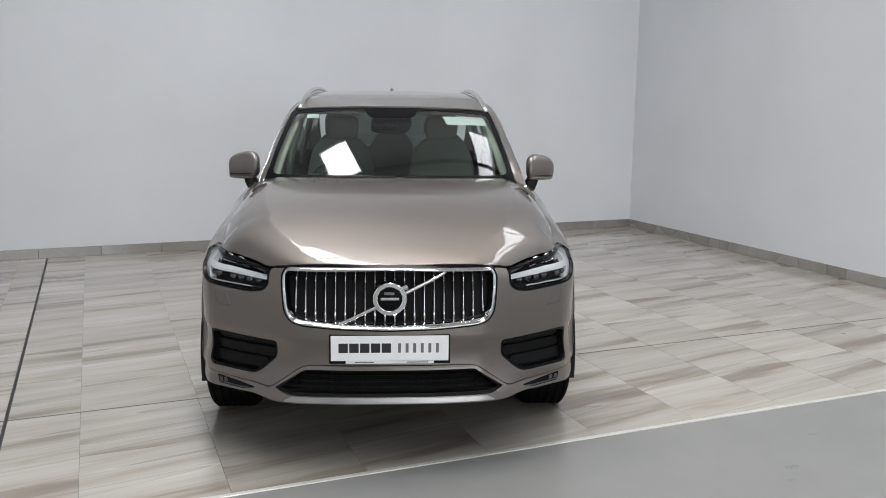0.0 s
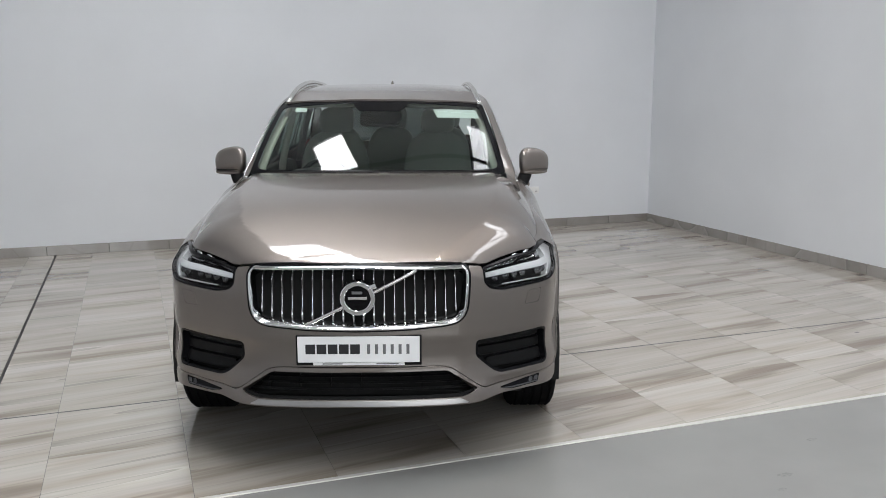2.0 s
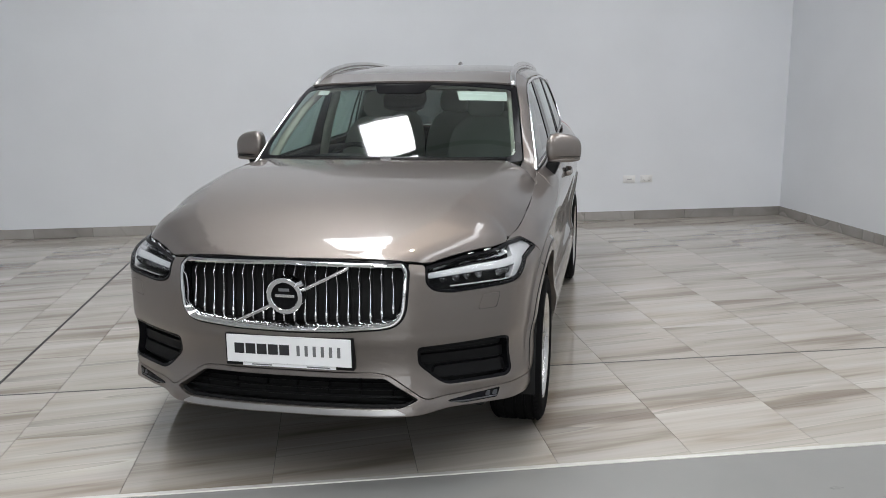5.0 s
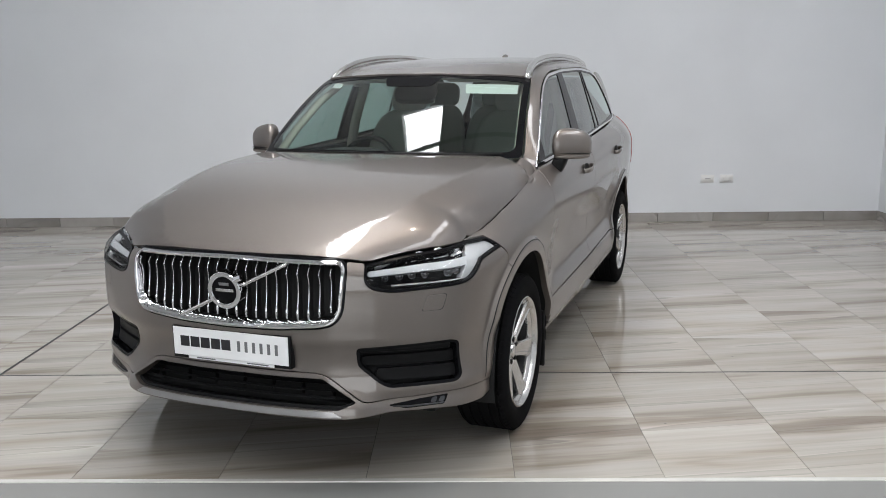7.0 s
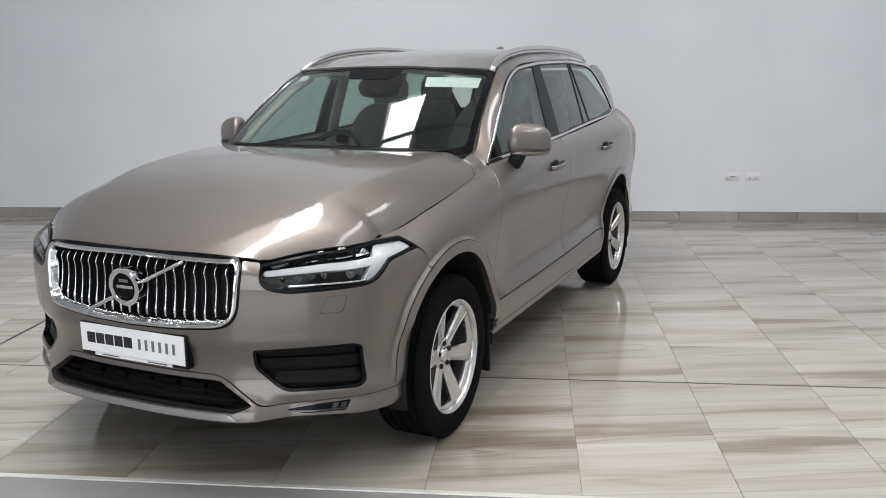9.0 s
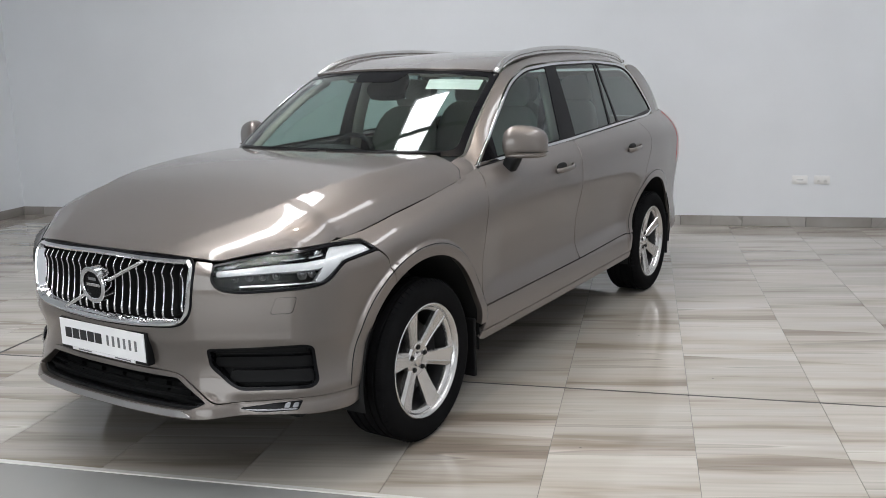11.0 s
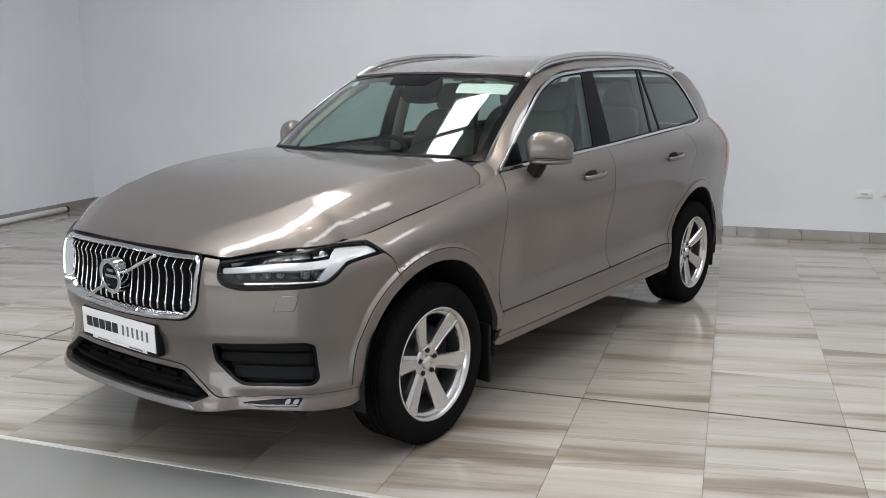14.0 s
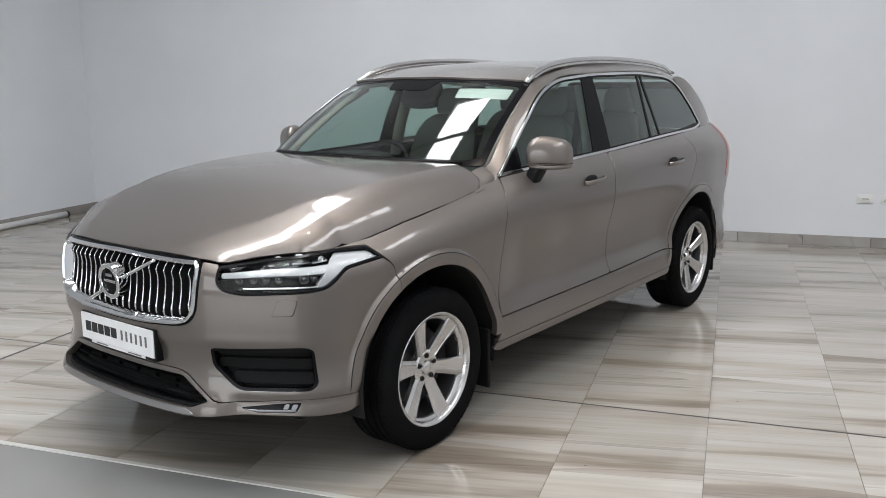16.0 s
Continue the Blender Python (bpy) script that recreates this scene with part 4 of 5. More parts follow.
HL = rounded(HEADLIGHT, .03, .015)
for _s1 in (1, -1):
    flip = (lambda fn: (lambda a, b: fn(a, b) * np.array([_s1, 1, 1])))
    lamp = put("headlight", sheet("headlight", [inset(HL, -.001), inset(HL, .005)], flip(wrap), .02, .05, off=.002, out=MID), BLACK, car, "clear headlight with white T-shaped light bar")
    put("bowl", sheet("bowl", [inset(HL, .002)], flip(recess(.055)), .03, 0, out=MID), BLACK, lamp)
    put("light_bar", sheet("light_bar", [rounded([(.572, .864), (.80, .877), (.985, .882), (1.02, .909), (.80, .900), (.572, .882)], .006, .015)], flip(recess(.020)), .02, .03, out=MID), DRL, lamp, "frosted white light bar")
    put("light_bar", sheet("light_bar", [rounded([(.945, .826), (1.000, .839), (1.074, .896), (1.255, .9135), (1.225, .946), (1.08, .951), (1.025, .925), (.975, .866)], .01, .015)], flip(recess(.018)), .02, .03, out=MID), DRL, lamp, "frosted white light bar")
    put("chrome_edge", sheet("chrome_edge", [rounded([(.66, .826), (.95, .832), (.960, .8355), (.66, .8295)], .002, .02)], flip(recess(.014)), .02, .02, out=MID), SATIN, lamp)
    put("chrome_edge", sheet("chrome_edge", [rounded([(.60, .899), (.76, .926), (1.05, .945), (1.05, .949), (.75, .932), (.595, .906)], .002, .02)], flip(recess(.014)), .02, .02, out=MID), CHROME, lamp)
    for u, z, r in ((.79, .921, .016), (.876, .928, .017), (.985, .931, .013), (.640, .852, .011), (.697, .857, .012), (.748, .859, .012), (.80, .860, .012), (.90, .861, .015), (.94, .862, .012)):
        c = recess(.034)(u, z) * np.array([_s1, 1, 1])
        o = wrap(u, z) * np.array([_s1, 1, 1])
        d = Vector(o - c).normalized()
        m = Matrix.Translation(c) @ d.to_track_quat("X", "Z").to_matrix().to_4x4()
        part("projector", lathe([(.0004, .012), (r * .5, .010), (r * .8, .004), (r, .0), (r * 1.25, .003), (r * 1.3, -.01)], 20), CHROME if z > .9 else DARKCHROME, lamp, "", True, m=m)
    for u0, u1, z0, z1, mat in ((.66, .735, .899, .916, CHROME), (.75, .83, .907, .925, CHROME), (.845, .925, .912, .932, SATIN), (.94, 1.01, .914, .934, CHROME), (.60, .655, .890, .903, CHROME)):
        put("lamp_reflector", sheet("lamp_reflector", [rounded([(u0, z0), (u1, z0 + .006), (u1 - .012, z1 + .004), (u0 + .008, z1)], .004, .01)], flip(lambda a, b: recess(.034)(a, b) + np.array([0, .012, 0]) * np.sin((a - u0) / (u1 - u0) * 3.14)[..., None]), .01, .006, out=MID), mat, lamp)
    glass = put("lamp_cover", sheet("lamp_cover", [inset(HL, .004)], flip(wrap), .02, 0, out=MID), LENS, lamp)
    glass.visible_shadow = False
    put("washer_cover", sheet("washer_cover", [rounded([(.795, .785), (.870, .787), (.851, .730), (.772, .728)], .012, .01)], flip(wrap), .02, .006, off=.0022, out=MID), PAINT, car)
    put("washer_gap", sheet("washer_gap", [rounded([(.7945, .7875), (.8735, .7895), (.854, .7275), (.769, .7255)], .012, .01)], flip(wrap), .02, 0, off=.0006, out=MID), DARK, car)
    # side vent of the bumper
    V = VENT
    vent = put("bumper_vent", sheet("bumper_vent", [inset(V, -.001), inset(V, .012)], flip(wrap), .02, .05, off=-.001, out=MID), BLACK, car, "black slatted bumper vent")
    put("vent_back", sheet("vent_back", [inset(V, .003)], flip(recess(.05)), .03, 0, out=MID), MATT, vent)
    for za, zb, ua, ub in ((.560, .590, .528, .905), (.506, .545, .533, .928), (.446, .492, .590, .928)):
        put("louvre", sheet("louvre", [rounded([(ua, za + .006), (ub, za), (ub - .006, zb), (ua + .01, zb + .002)], .01, .02)], flip(lambda a, b: recess(.030)(a, b) * 1), .02, .022, out=MID), MATT, vent)
    # fog lamp strip
    fog = put("fog_lamp", sheet("fog_lamp", [rounded([(.636, .362), (.76, .377), (.872, .3835), (.852, .349), (.70, .347)], .006, .012)], flip(skirt), .02, .01, off=.0015, out=MID), BLACK, car, "black fog lamp strip with clear lens")
    put("fog_chrome", sheet("fog_chrome", [rounded([(.648, .358), (.70, .350), (.85, .352), (.853, .3555), (.70, .355)], .001, .012)], flip(skirt), .01, .003, off=.003, out=MID), DARKCHROME, fog)
    for ua in (.800, .832):
        put("fog_reflector", sheet("fog_reflector", [rounded([(ua, .359), (ua + .020, .359), (ua + .026, .377), (ua + .008, .376)], .003, .008)], flip(skirt), .01, .003, off=.003, out=MID), DARKCHROME, fog)
    # wing-edge groove of the arch flare
    put("arch_liner", mesh_of("arch_liner", *(lambda v: (v, grid_faces(24, 3)))([(_s1 * xx, yy, zz) for q in np.linspace(radians(-12), radians(192), 24) for xx, yy, zz in ((.56, .47 * math.cos(q), .37 + .47 * math.sin(q)), (.80, .47 * math.cos(q), .37 + .47 * math.sin(q)), (.935, .462 * math.cos(q), .37 + .462 * math.sin(q)))])), DARK, car)
    put("arch_liner", mesh_of("arch_liner", *(lambda v: (v, grid_faces(24, 3)))([(_s1 * xx, 2.984 + yy, zz) for q in np.linspace(radians(-12), radians(192), 24) for xx, yy, zz in ((.56, .47 * math.cos(q), .37 + .47 * math.sin(q)), (.80, .47 * math.cos(q), .37 + .47 * math.sin(q)), (.925, .462 * math.cos(q), .37 + .462 * math.sin(q)))])), DARK, car)
    for yy in (.0, 2.984):
        part("wheel_well", box(_s1 * .56 - .02, yy - .5, .28, _s1 * .56 + .02, yy + .5, .86), DARK, car)

# lower intake
intake = put("lower_intake", sheet("lower_intake", [inset(INTAKE, -.004), inset(INTAKE, .006)], lambda a, b: skirt(a, b) + np.array([0, .03, 0]), .02, .08, out=MID), MATT, car, "black lower air intake with thin bars")
put("intake_back", sheet("intake_back", [inset(INTAKE, -.01)], lambda a, b: skirt(a, b) + np.array([0, .105, 0]), .04, 0, out=MID), DARK, intake)
for _z in (.392, .416, .442):
    _h = .52 - (_z - .387) * 1.45
    _us = np.linspace(-_h, _h, 30)
    part("intake_bar", tube(skirt(_us, _us * 0 + _z) + np.array([0, .048, 0]), (.012, .0032), 6), MATT, intake)
for _x in np.linspace(-.40, .40, 7):
    part("intake_rib", box(_x - .003, -.855, .385, _x + .003, -.835, .470 - .06 * (abs(_x) > .39)), MATT, intake)
put("skid_trim", sheet("skid_trim", [rounded([(-.425, .357, .003), (.425, .357, .003), (.460, .337, .003), (-.460, .337, .003)], .004, .02)], skirt, .015, .012, off=.004, out=MID), SKID, car, "satin silver lower bumper trim")


# ---- wheels ----
def wheel(m, turn=0.0):
    w = put("wheel", bpy.data.meshes.new("hub_mount"), MATT, car, m=m)
    prof = [(.246, .096), (.252, .108), (.262, .116), (.285, .1225), (.300, .1215), (.315, .1225), (.334, .118), (.347, .108), (.355, .096)]
    for a, b in ((.088, .078), (.048, .040), (.006, -.006), (-.040, -.048), (-.078, -.088)):
        prof += [(.3585, a + .002), (.350, a), (.350, b), (.3585, b - .002)]
    prof += [(.355, -.096), (.347, -.108), (.334, -.118), (.30, -.122), (.262, -.116), (.246, -.096)]
    part("tyre", lathe(prof, 96), RUBBER, w, "black road tyre with grooved tread", 40)
    bm = bmesh.new()
    for k in range(72):
        q = 2 * math.pi * k / 72
        r = bmesh.ops.create_cube(bm, size=1)
        bmesh.ops.transform(bm, verts=r["verts"], matrix=Matrix.Rotation(q, 4, "X") @ Matrix.LocRotScale((.098, 0, .350), Euler((0, radians(38), 0)), (.022, .011, .012)))
    part("shoulder_tread", bm, RUBBER, w)
    rim = part("rim", lathe([(.243, .092), (.249, .100), (.2535, .109), (.2545, .113), (.251, .1155), (.244, .1125), (.238, .102), (.234, .092)], 96), ALLOY, w, "silver alloy rim", 50)
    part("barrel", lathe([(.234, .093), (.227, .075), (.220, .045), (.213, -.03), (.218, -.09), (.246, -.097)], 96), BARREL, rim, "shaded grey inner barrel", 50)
    part("inner_ring", lathe([(.2335, .092), (.229, .089), (.222, .084), (.2185, .076), (.2195, .066)], 96), ALLOY, rim, "", 50)
    for k in range(6):
        bm = bmesh.new()
        v = []
        for r, hw, x, th in ((.045, .027, .062, .040), (.075, .030, .066, .036), (.13, .0345, .076, .032), (.19, .041, .088, .030), (.228, .048, .0965, .028), (.243, .055, .099, .02)):
            for dx, dy in ((-th, -hw * .9), (-.010, -hw), (0, -hw + .005), (-.006, hw * .45), (-.002, hw * .55), (-.010, hw), (-th, hw * .9)):
                v.append(bm.verts.new((x + dx, dy, r)))
        for q in grid_faces(6, 7, True):
            bm.faces.new([v[i] for i in q])
        bm.faces.new(v[:7]), bm.faces.new(v[-7:])
        part("spoke", bm, ALLOY, rim, "", 25, m=pose(0, 0, 0, 60 * k + turn, 0, 0))
    part("hub", lathe([(.0004, .066), (.030, .066), (.034, .058), (.038, .057), (.070, .064), (.078, .056), (.082, .02)], 40), ALLOY, rim, "", 30)
    part("centre_cap", lathe([(.0004, .070), (.022, .069), (.029, .065), (.031, .06)], 32), SATIN, rim, "", 40)
    for k in range(5):
        q = 2 * math.pi * k / 5 + .3
        part("wheel_bolt", lathe([(.0004, .060), (.010, .061), (.0118, .057), (.0128, .045)], 10), MATT, rim, m=pose(.006, .054 * math.cos(q), .054 * math.sin(q)))
    part("brake_disc", lathe([(.05, .012), (.168, .012), (.170, .002), (.168, -.008), (.05, -.008)], 64), BARREL, w, "grey steel brake disc", 30)
    part("brake_caliper", box(-.03, .09, -.06, .045, .165, .06, .012), MATT, w)
    part("wheel_inner", lathe([(.0004, -.06), (.21, -.06), (.212, -.07)], 32), DARK, w)
    return w


wheel(pose(.826, 0, .357, 0, 0, 0), -102)
wheel(pose(.822, 2.984, .357, 0, 0, 0), -62)
wheel(pose(-.826, 0, .357, 0, 0, 180), 0)
wheel(pose(-.822, 2.984, .357, 0, 0, 180), 20)
for _s1 in (1, -1):
    part("mud_flap", box(_s1 * .835 - .10, .405, .150, _s1 * .835 + .105, .425, .44, .008), MATT, car)
    part("mud_flap", box(_s1 * .82 - .10, 3.40, .185, _s1 * .82 + .10, 3.422, .50, .008), MATT, car)


# ---- mirrors, rails, handles ----
def blob(cx, cy, cz, ax, ay, az, e=3.0, nu=40, nv=24, fn=None):
    """A rounded box: a superellipsoid, bent by fn."""
    v = []
    for i in range(nv + 1):
        p = -math.pi / 2 + math.pi * i / nv
        for j in range(nu):
            q = 2 * math.pi * j / nu
            c = np.array([math.cos(p) * math.cos(q), math.cos(p) * math.sin(q), math.sin(p)])
            k = (abs(c) ** e).sum() ** (-1 / e)
            c = c * k * (ax, ay, az)
            v.append(fn(c) if fn else c)
    bm = bmesh.new()
    vs = [bm.verts.new((cx + p[0], cy + p[1], cz + p[2])) for p in v]
    for q in grid_faces(nv + 1, nu, True):
        bm.faces.new([vs[i] for i in q])
    bmesh.ops.remove_doubles(bm, verts=bm.verts, dist=1e-5)
    return bm


def mirror_bend(c):
    x, y, z = c
    y = y + .045 * (x / .1)                      # swept back outwards
    z = z - .010 * (x / .1) ** 2 - .008 * (x / .1)
    if z > 0:
        y = y + z * .12
    return (x, y * (1 - .15 * x / .1), z * (1 - .12 * (x / .1)))


for _s1 in (1, -1):
    mm = Matrix.Translation((0 if _s1 > 0 else .02, 0, 0)) @ Matrix.Diagonal((_s1, 1, 1, 1))
    rm = Matrix.Translation((0, 0, 0 if _s1 > 0 else .010)) @ Matrix.Diagonal((1 if _s1 > 0 else -.955, 1, 1, 1))
    bm = blob(.962 - .012 * (_s1 < 0), .915, 1.237 + .008 * (_s1 < 0), .096 + .008 * (_s1 < 0), .064, .081, 3.1, fn=mirror_bend)
    bmesh.ops.transform(bm, verts=bm.verts, matrix=mm)
    mirror = part("door_mirror", bm, PAINT, car, "body-coloured door mirror with black foot", True)
    bm = blob(.962, .912, 1.172, .090, .060, .016, 2.8, fn=lambda c: (c[0], c[1] + .045 * c[0] / .1, c[2]))
    bmesh.ops.transform(bm, verts=bm.verts, matrix=mm)
    part("lower_band", bm, PAINT, mirror, "", True)
    bm = blob(.962, .913, 1.1905, .094, .064, .0035, 3.2, fn=lambda c: (c[0], c[1] + .045 * c[0] / .1, c[2] - .004 * c[0] / .1))
    bmesh.ops.transform(bm, verts=bm.verts, matrix=mm)
    part("split_line", bm, DARK, mirror, "", True)
    bm = blob(.893, .872, 1.115, .036, .046, .066, 3.2, fn=lambda c: (c[0] * (1 + .25 * c[2] / .066) + c[2] * .32, c[1] * (1 + .2 * c[2] / .066) + c[2] * .28, c[2]))
    bmesh.ops.transform(bm, verts=bm.verts, matrix=mm)
    part("mirror_foot", bm, MATT, mirror, "", True)
    bm = blob(.960, .964, 1.236, .066, .006, .052, 4.0, fn=lambda c: (c[0], c[1] + .045 * c[0] / .1, c[2]))
    bmesh.ops.transform(bm, verts=bm.verts, matrix=mm)
    part("mirror_glass", bm, CHROME, mirror, "", True)
    bm = tube([(1.030, .925, 1.176), (1.046, .955, 1.182), (1.046, .975, 1.186)], (.004, .006), 8)
    bmesh.ops.transform(bm, verts=bm.verts, matrix=mm)
    part("turn_signal", bm, SATIN, mirror, "", True)
    # roof rail
    rail = line3([(.634, 1.20, 1.583), (.622, 1.30, 1.630), (.610, 1.45, 1.672), (.602, 1.66, 1.700), (.598, 2.06, 1.722), (.596, 2.54, 1.720), (.588, 2.95, 1.700), (.580, 3.17, 1.672), (.574, 3.26, 1.640)])
    q = rail(np.linspace(0, 1, 60))
    bm = tube(q, (.017, .016), 12)
    bmesh.ops.transform(bm, verts=bm.verts, matrix=rm)
    rr = part("roof_rail", bm, SATIN, car, "satin silver roof rail", True)
    bm = tube(np.array([(p[0], p[1], p[2] - .020) for p in q[3:-2]]), (.014, .012), 10)
    bmesh.ops.transform(bm, verts=bm.verts, matrix=rm)
    part("rail_base", bm, SATIN, rr, "", True)
    # door handles
    for yy, zz, holder in ((1.40, 1.052, front_doors), (2.515, 1.068, rear_doors)):
        holder = holder[0 if _s1 > 0 else 1]
        x0 = float(wrap(float(uy(yy)), zz)[0])
        # dark lump on the door in place of the shade in the handle's recess
        bm = blob(x0 + .001, yy - .03, zz + .006, .006, .068, .030, 2.5)
        bmesh.ops.transform(bm, verts=bm.verts, matrix=Matrix.Diagonal((_s1, 1, 1, 1)))
        part("handle_cup_shade", bm, DARK, holder, "", True)
        bm = tube([(x0 + .004, yy - .105, zz - .004), (x0 + .026, yy - .085, zz - .003), (x0 + .032, yy - .02, zz), (x0 + .030, yy + .06, zz + .004), (x0 + .020, yy + .105, zz + .007), (x0 + .002, yy + .118, zz + .008)], (.008, .014), 12)
        bmesh.ops.transform(bm, verts=bm.verts, matrix=Matrix.Diagonal((_s1, 1, 1, 1)))
        part("door_handle", bm, PAINT, holder, "body-coloured door handle", True)
part("roof_antenna", blob(0, 2.95, 1.715, .02, .09, .045, 2.2, fn=lambda c: (c[0] * (1 - .5 * max(c[2], 0) / .045), c[1] + c[2] * .9, c[2])), PAINT, car, "", True)
# wipers and dark cowl
cowl = part("cowl", tube([(x, .36 + .16 * (abs(x) / .74) ** 2.3, 1.176 - .004 * (x / .7) ** 2) for x in np.linspace(-.64, .64, 40)], (.03, .010), 8), MATT, car, "", True)
for _x0, _x1 in ((-.62, .02), (.08, .66)):
    part("wiper", tube([tuple(screen(s / .742, .018) + np.array([0, -.012, .008])) for s in np.linspace(_x0, _x1, 16)], (.006, .008), 6), MATT, car, "", True)

# ---- inside the car ----
dash = part("dashboard", blob(0, .80, 1.02, .74, .34, .145, 4.0, 48, 20), TRIM_DARK, car, "charcoal dashboard", True)
part("instrument_hood", blob(-.37, .98, 1.155, .19, .10, .035, 3.0), TRIM_DARK, dash, "", True)
part("centre_console", box(-.13, 1.0, .55, .13, 1.9, .92, .04), TRIM_DARK, car)
_w = [(-.37 + .185 * math.cos(q), 1.16 + .075 * math.sin(q), 1.055 + .172 * math.sin(q)) for q in np.linspace(0, 2 * math.pi, 40, endpoint=False)]
sw = part("steering_wheel", tube(_w, .016, 10, True), TRIM_DARK, car, "black leather steering wheel", True)
part("wheel_boss", blob(-.37, 1.15, 1.05, .085, .03, .06, 3), TRIM_DARK, sw, "", True)
for _q in (0, math.pi, 1.5 * math.pi):
    part("wheel_arm", tube([(-.37, 1.15, 1.05), (-.37 + .17 * math.cos(_q), 1.155 + .07 * math.sin(_q), 1.05 + .16 * math.sin(_q))], (.016, .01), 6), SATIN, sw, "", True)


def car_seat(x, y, w, name="front_seat", head=True):
    s = part(name, blob(x, y + .02, .74, w, .27, .10, 4.0), LEATHER, car, "pale leather seat", True)

    def lean(c):
        return (c[0] * (1 - .12 * max(c[2], 0) / .33), c[1] + c[2] * .34 - .03 * (abs(c[0]) / w) ** 2, c[2])
    part("backrest", blob(x, y + .33, 1.05, w, .075, .33, 3.6, fn=lean), LEATHER, s, "", True)
    if head:
        part("headrest", blob(x, y + .47, 1.455, .125, .055, .095, 3.2, fn=lambda c: (c[0], c[1] + c[2] * .2, c[2])), LEATHER, s, "", True)
        for dx in (-.05, .05):
            part("headrest_post", tube([(x + dx, y + .43, 1.34), (x + dx, y + .45, 1.42)], .007, 6), CHROME, s)
    return s


for _x in (-.37, .37):
    car_seat(_x, 1.42, .25)
for _x in (-.44, 0, .44):
    car_seat(_x, 2.30, .215, "rear_seat")
part("front_seat_belt", tube([(.66, 1.75, 1.42), (.62, 1.78, 1.2), (.60, 1.74, .9)], (.022, .002), 4), TRIM_DARK, car)
for _s1 in (1, -1):
    # inner trims: door tops, pillars
    part("door_card", blob(_s1 * .80, 1.55, .92, .045, 1.05, .24, 5.0), TRIM_DARK, car, "", True)
    part("pillar_trim", tube([(_s1 * .715, .70, 1.17), (_s1 * .685, .88, 1.31), (_s1 * .645, 1.09, 1.45), (_s1 * .605, 1.28, 1.545)], (.026, .020), 8), LINING, car, "pale windscreen pillar lining", True)
    part("pillar_trim", tube([(_s1 * .755, 1.72, 1.10), (_s1 * .72, 1.74, 1.3), (_s1 * .65, 1.77, 1.56)], (.025, .055), 8), LINING, car, "", True)
    part("pillar_trim", tube([(_s1 * .745, 2.56, 1.12), (_s1 * .71, 2.57, 1.35), (_s1 * .64, 2.55, 1.57)], (.025, .11), 8), PILLAR, car, "dark grey rear pillar lining", True)
    part("grab_handle", tube([(_s1 * .60, 1.45, 1.575), (_s1 * .585, 1.48, 1.545), (_s1 * .585, 1.60, 1.545), (_s1 * .60, 1.63, 1.575)], .009, 6), LINING, car)
lin = rounded([(-.60, 1.20), (.60, 1.20), (.60, 3.45), (-.60, 3.45)], .05, .08)
put("headlining", sheet("headlining", [lin], lambda a, b: roof(a, b) - np.array([0, 0, .045]), .12, .02, out=(0, 2, .3)), LINING, car, "pale cloth headlining")
part("sun_visor", blob(.36, 1.19, 1.575, .20, .06, .012, 3), LINING, car, "", True)
part("sun_visor", blob(-.36, 1.19, 1.575, .20, .06, .012, 3), LINING, car, "", True)
part("sensor_housing", blob(0, 1.105, 1.528, .125, .085, .040, 3.0, fn=lambda c: (c[0] * (1 - .25 * c[1] / .1), c[1], c[2] + c[1] * .55)), DARK, car, "black sensor housing behind the windscreen", True)
rv = part("rear_view_mirror", blob(-.01, 1.085, 1.475, .125, .022, .036, 3.2), TRIM_DARK, car, "", True)
part("mirror_face", box(-.125, 1.104, 1.447, .105, 1.109, 1.503, .002), CHROME, rv)

# stickers on the windscreen
put("windscreen_banner", sheet("windscreen_banner", [rounded([(.495, .845), (.915, .885), (.920, .745), (.525, .718)], .004, .03)], screen, .05, 0, off=-.004, out=SCR), WHITE, car, "white paper strip behind the windscreen")
for _a in (.53, .66, .79):
    put("print_bar", sheet("print_bar", [rounded([(_a, .80), (_a + .10, .81), (_a + .10, .825), (_a, .815)], 0, .03)], screen, .05, 0, off=-.0025, out=SCR), PLATE, car)
put("windscreen_sticker", sheet("windscreen_sticker", [rounded([(-.825, .915), (-.705, .888), (-.695, .82), (-.82, .845)], .004, .03)], screen, .05, 0, off=-.004, out=SCR), WHITE, car, "small white windscreen sticker")

# ---- small things in the room ----
pipe = tagged(part("white_pipe", tube([(0, 0, 0), (2.2, 0, 0), (4.6, 0, 0)], .036, 14), WHITE, None, smooth=True, m=ROOM @ pose(WEST + .075, NORTH - .60, .036, 0, 0, -90)), "white plastic pipe lying along the wall on the floor", "pipe")
part("pipe_end", tube([(-.012, 0, 0), (.02, 0, 0)], .039, 14), MATT, pipe, smooth=True)


def smudge(name, a, b, size, mat, label, parent, z=.0006):
    """A thin irregular mark on the floor."""
    r = random.Random(int(abs(a * 1000)))
    bm = bmesh.new()
    bm.faces.new([bm.verts.new((a + size * (.6 + .5 * r.random()) * math.cos(q), b + size * .45 * (.6 + .5 * r.random()) * math.sin(q), z)) for q in np.linspace(0, 2 * math.pi, 14, endpoint=False)])
    return part(name, bm, mat, parent, label)


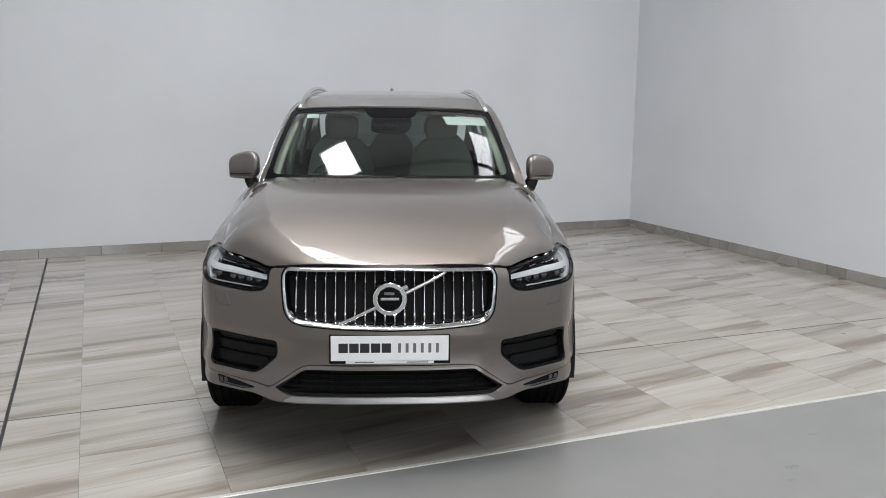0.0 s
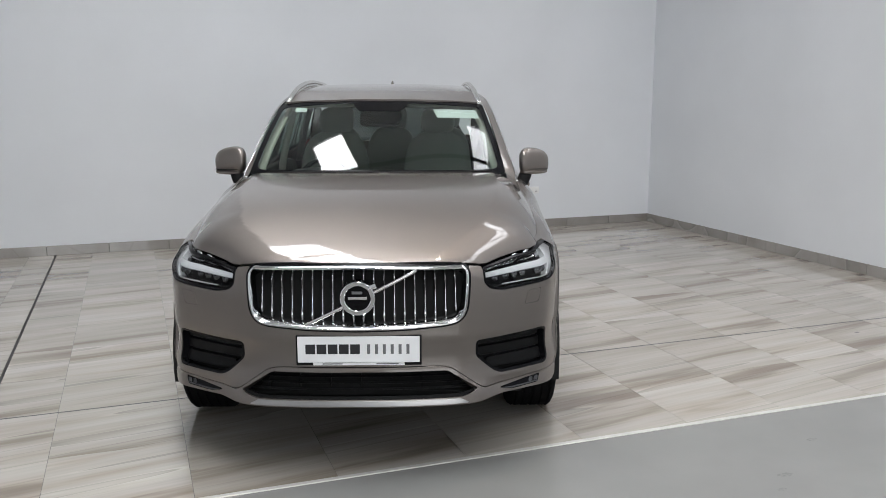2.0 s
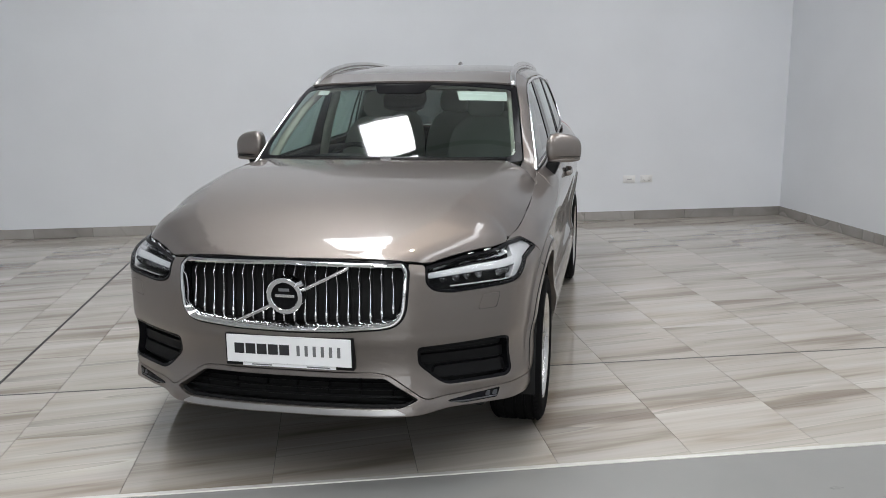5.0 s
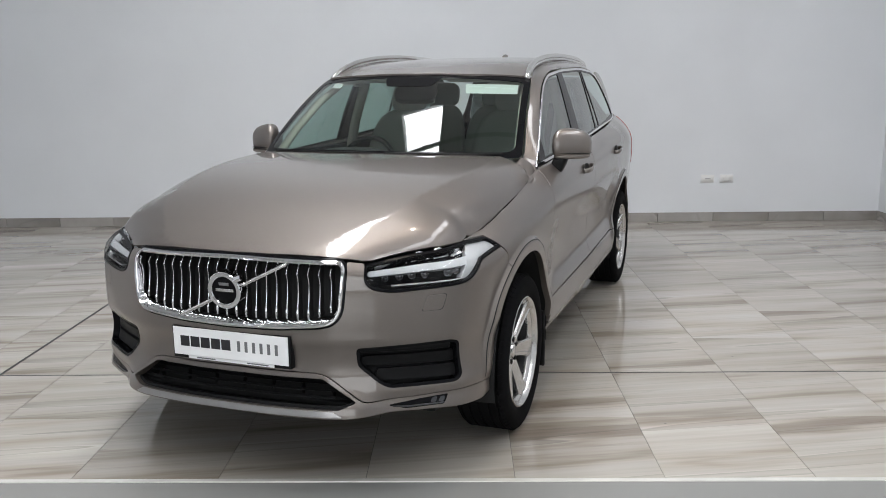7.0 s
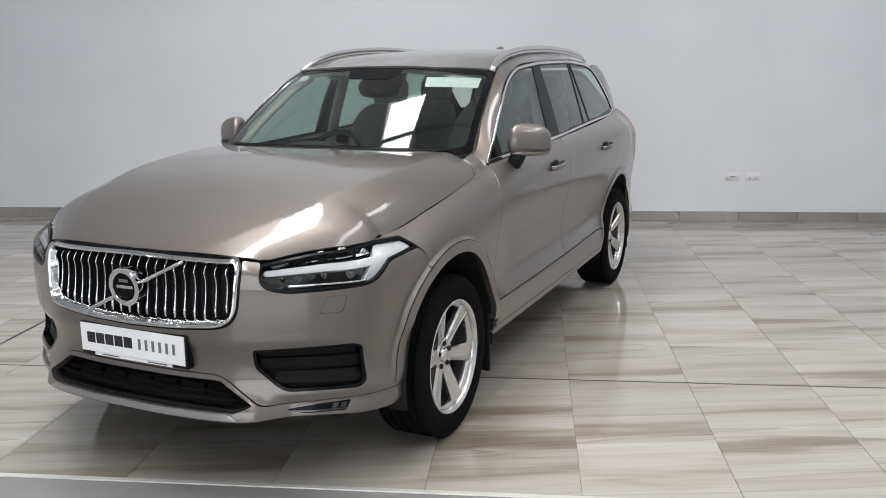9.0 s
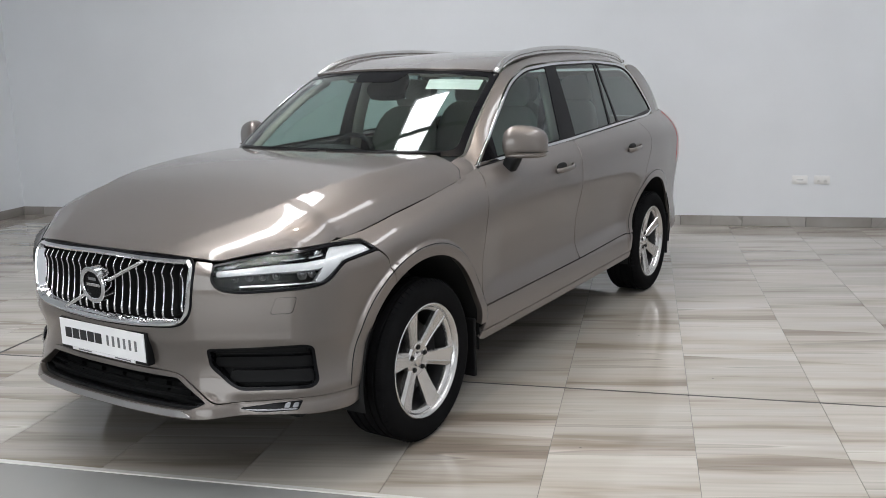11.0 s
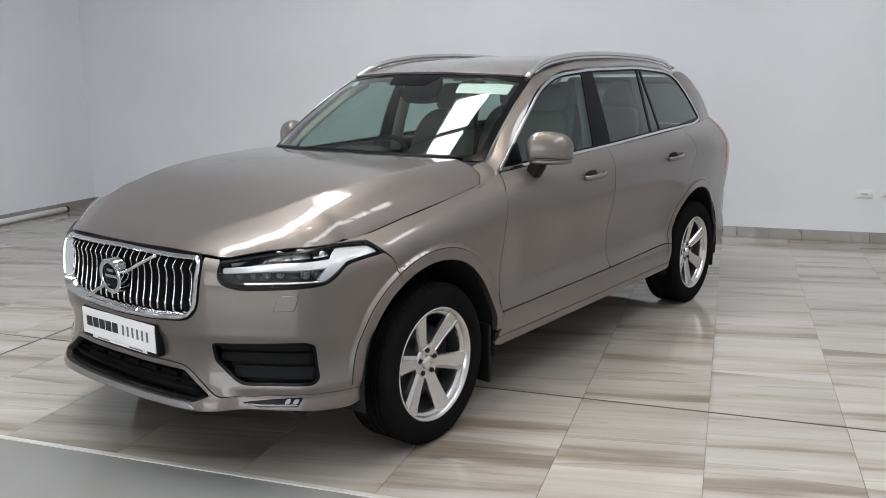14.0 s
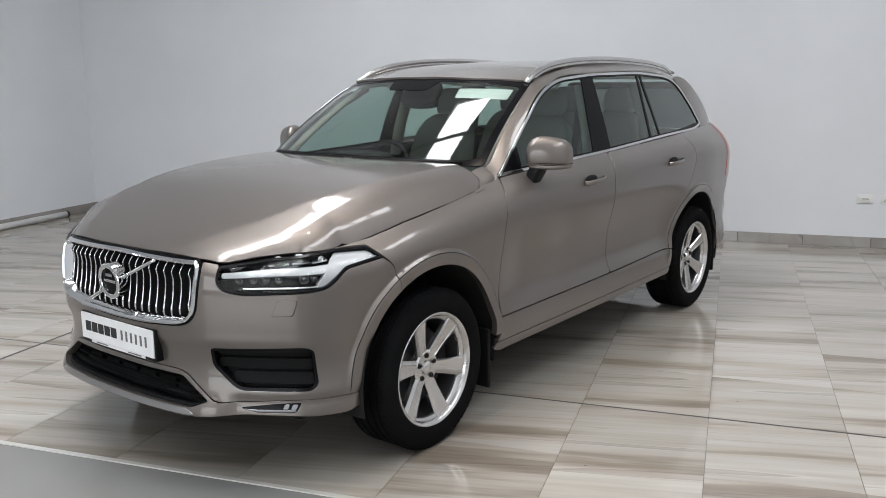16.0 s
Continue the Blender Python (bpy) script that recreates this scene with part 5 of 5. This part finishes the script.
SCUFF = material("grey_scuff", (.20, .20, .19), .2, vary=.15, vary_scale=60)
SPECK = material("dark_dirt", (.05, .045, .04), .8, vary=.3, vary_scale=80)
for _a, _b, _r, _m in ((3.555, .16, .022, SPECK), (2.16, .66, .008, SPECK), (1.78, 1.35, .006, SPECK), (3.05, .1, .006, SPECK), (1.55, -.3, .007, SPECK)):
    smudge("dirt_speck", _a, _b, _r, _m, "dark dirt speck", floor)
for _a, _b, _r in ((1.46, -1.50, .05), (1.86, -1.23, .035), (1.35, -1.61, .03)):
    smudge("scuff_mark", _a, _b, _r, SCUFF, "grey scuff mark", bpy.data.objects["floor_coated"], -.0014)

# ---- floor tiles, last ----
def tile_mesh(x0, y0, x1, y1):
    me = bpy.data.meshes.new("tile")
    bm = box(x0, y0, -.01, x1, y1, .0)
    bm.to_mesh(me)
    bm.free()
    return me


_cols = []
_a = TILE_A
while _a > WEST:
    _a -= TILE_W
while _a < EAST:
    _lo, _hi = max(_a, WEST), min(_a + TILE_W, EAST)
    if _lo < JOINT_A < _hi:
        _cols += [(_lo, JOINT_A - .008), (JOINT_A + .008, _hi)]
    else:
        _cols.append((_lo, _hi))
    _a += TILE_W
_rows = [(STRIP_B + .014, JOINT_B - .62), (JOINT_B - .62, JOINT_B - .003)]
_b = JOINT_B + .003
while _b < NORTH:
    _rows.append((_b, min(_b + .606, NORTH)))
    _b += .606
_cache = {}
for _i, (_a0, _a1) in enumerate(_cols):
    for _j, (_b0, _b1) in enumerate(_rows):
        _w, _h = round(_a1 - _a0, 4), round(_b1 - _b0, 4)
        if _w < .03 or _h < .03:
            continue
        if (_w, _h) not in _cache:
            _cache[(_w, _h)] = tile_mesh(.0013, .0002, _w - .0013, _h - .0002)
        put("tile", _cache[(_w, _h)], TILE, floor, m=pose(_a0, _b0, 0))
part("joint_strip", box(JOINT_A - .0085, STRIP_B + .014, -.006, JOINT_A + .0085, NORTH - .012, .0005), JOINT, floor)
part("joint_strip", box(WEST, JOINT_B - .006, -.006, EAST, JOINT_B + .006, .0006), JOINT, floor)
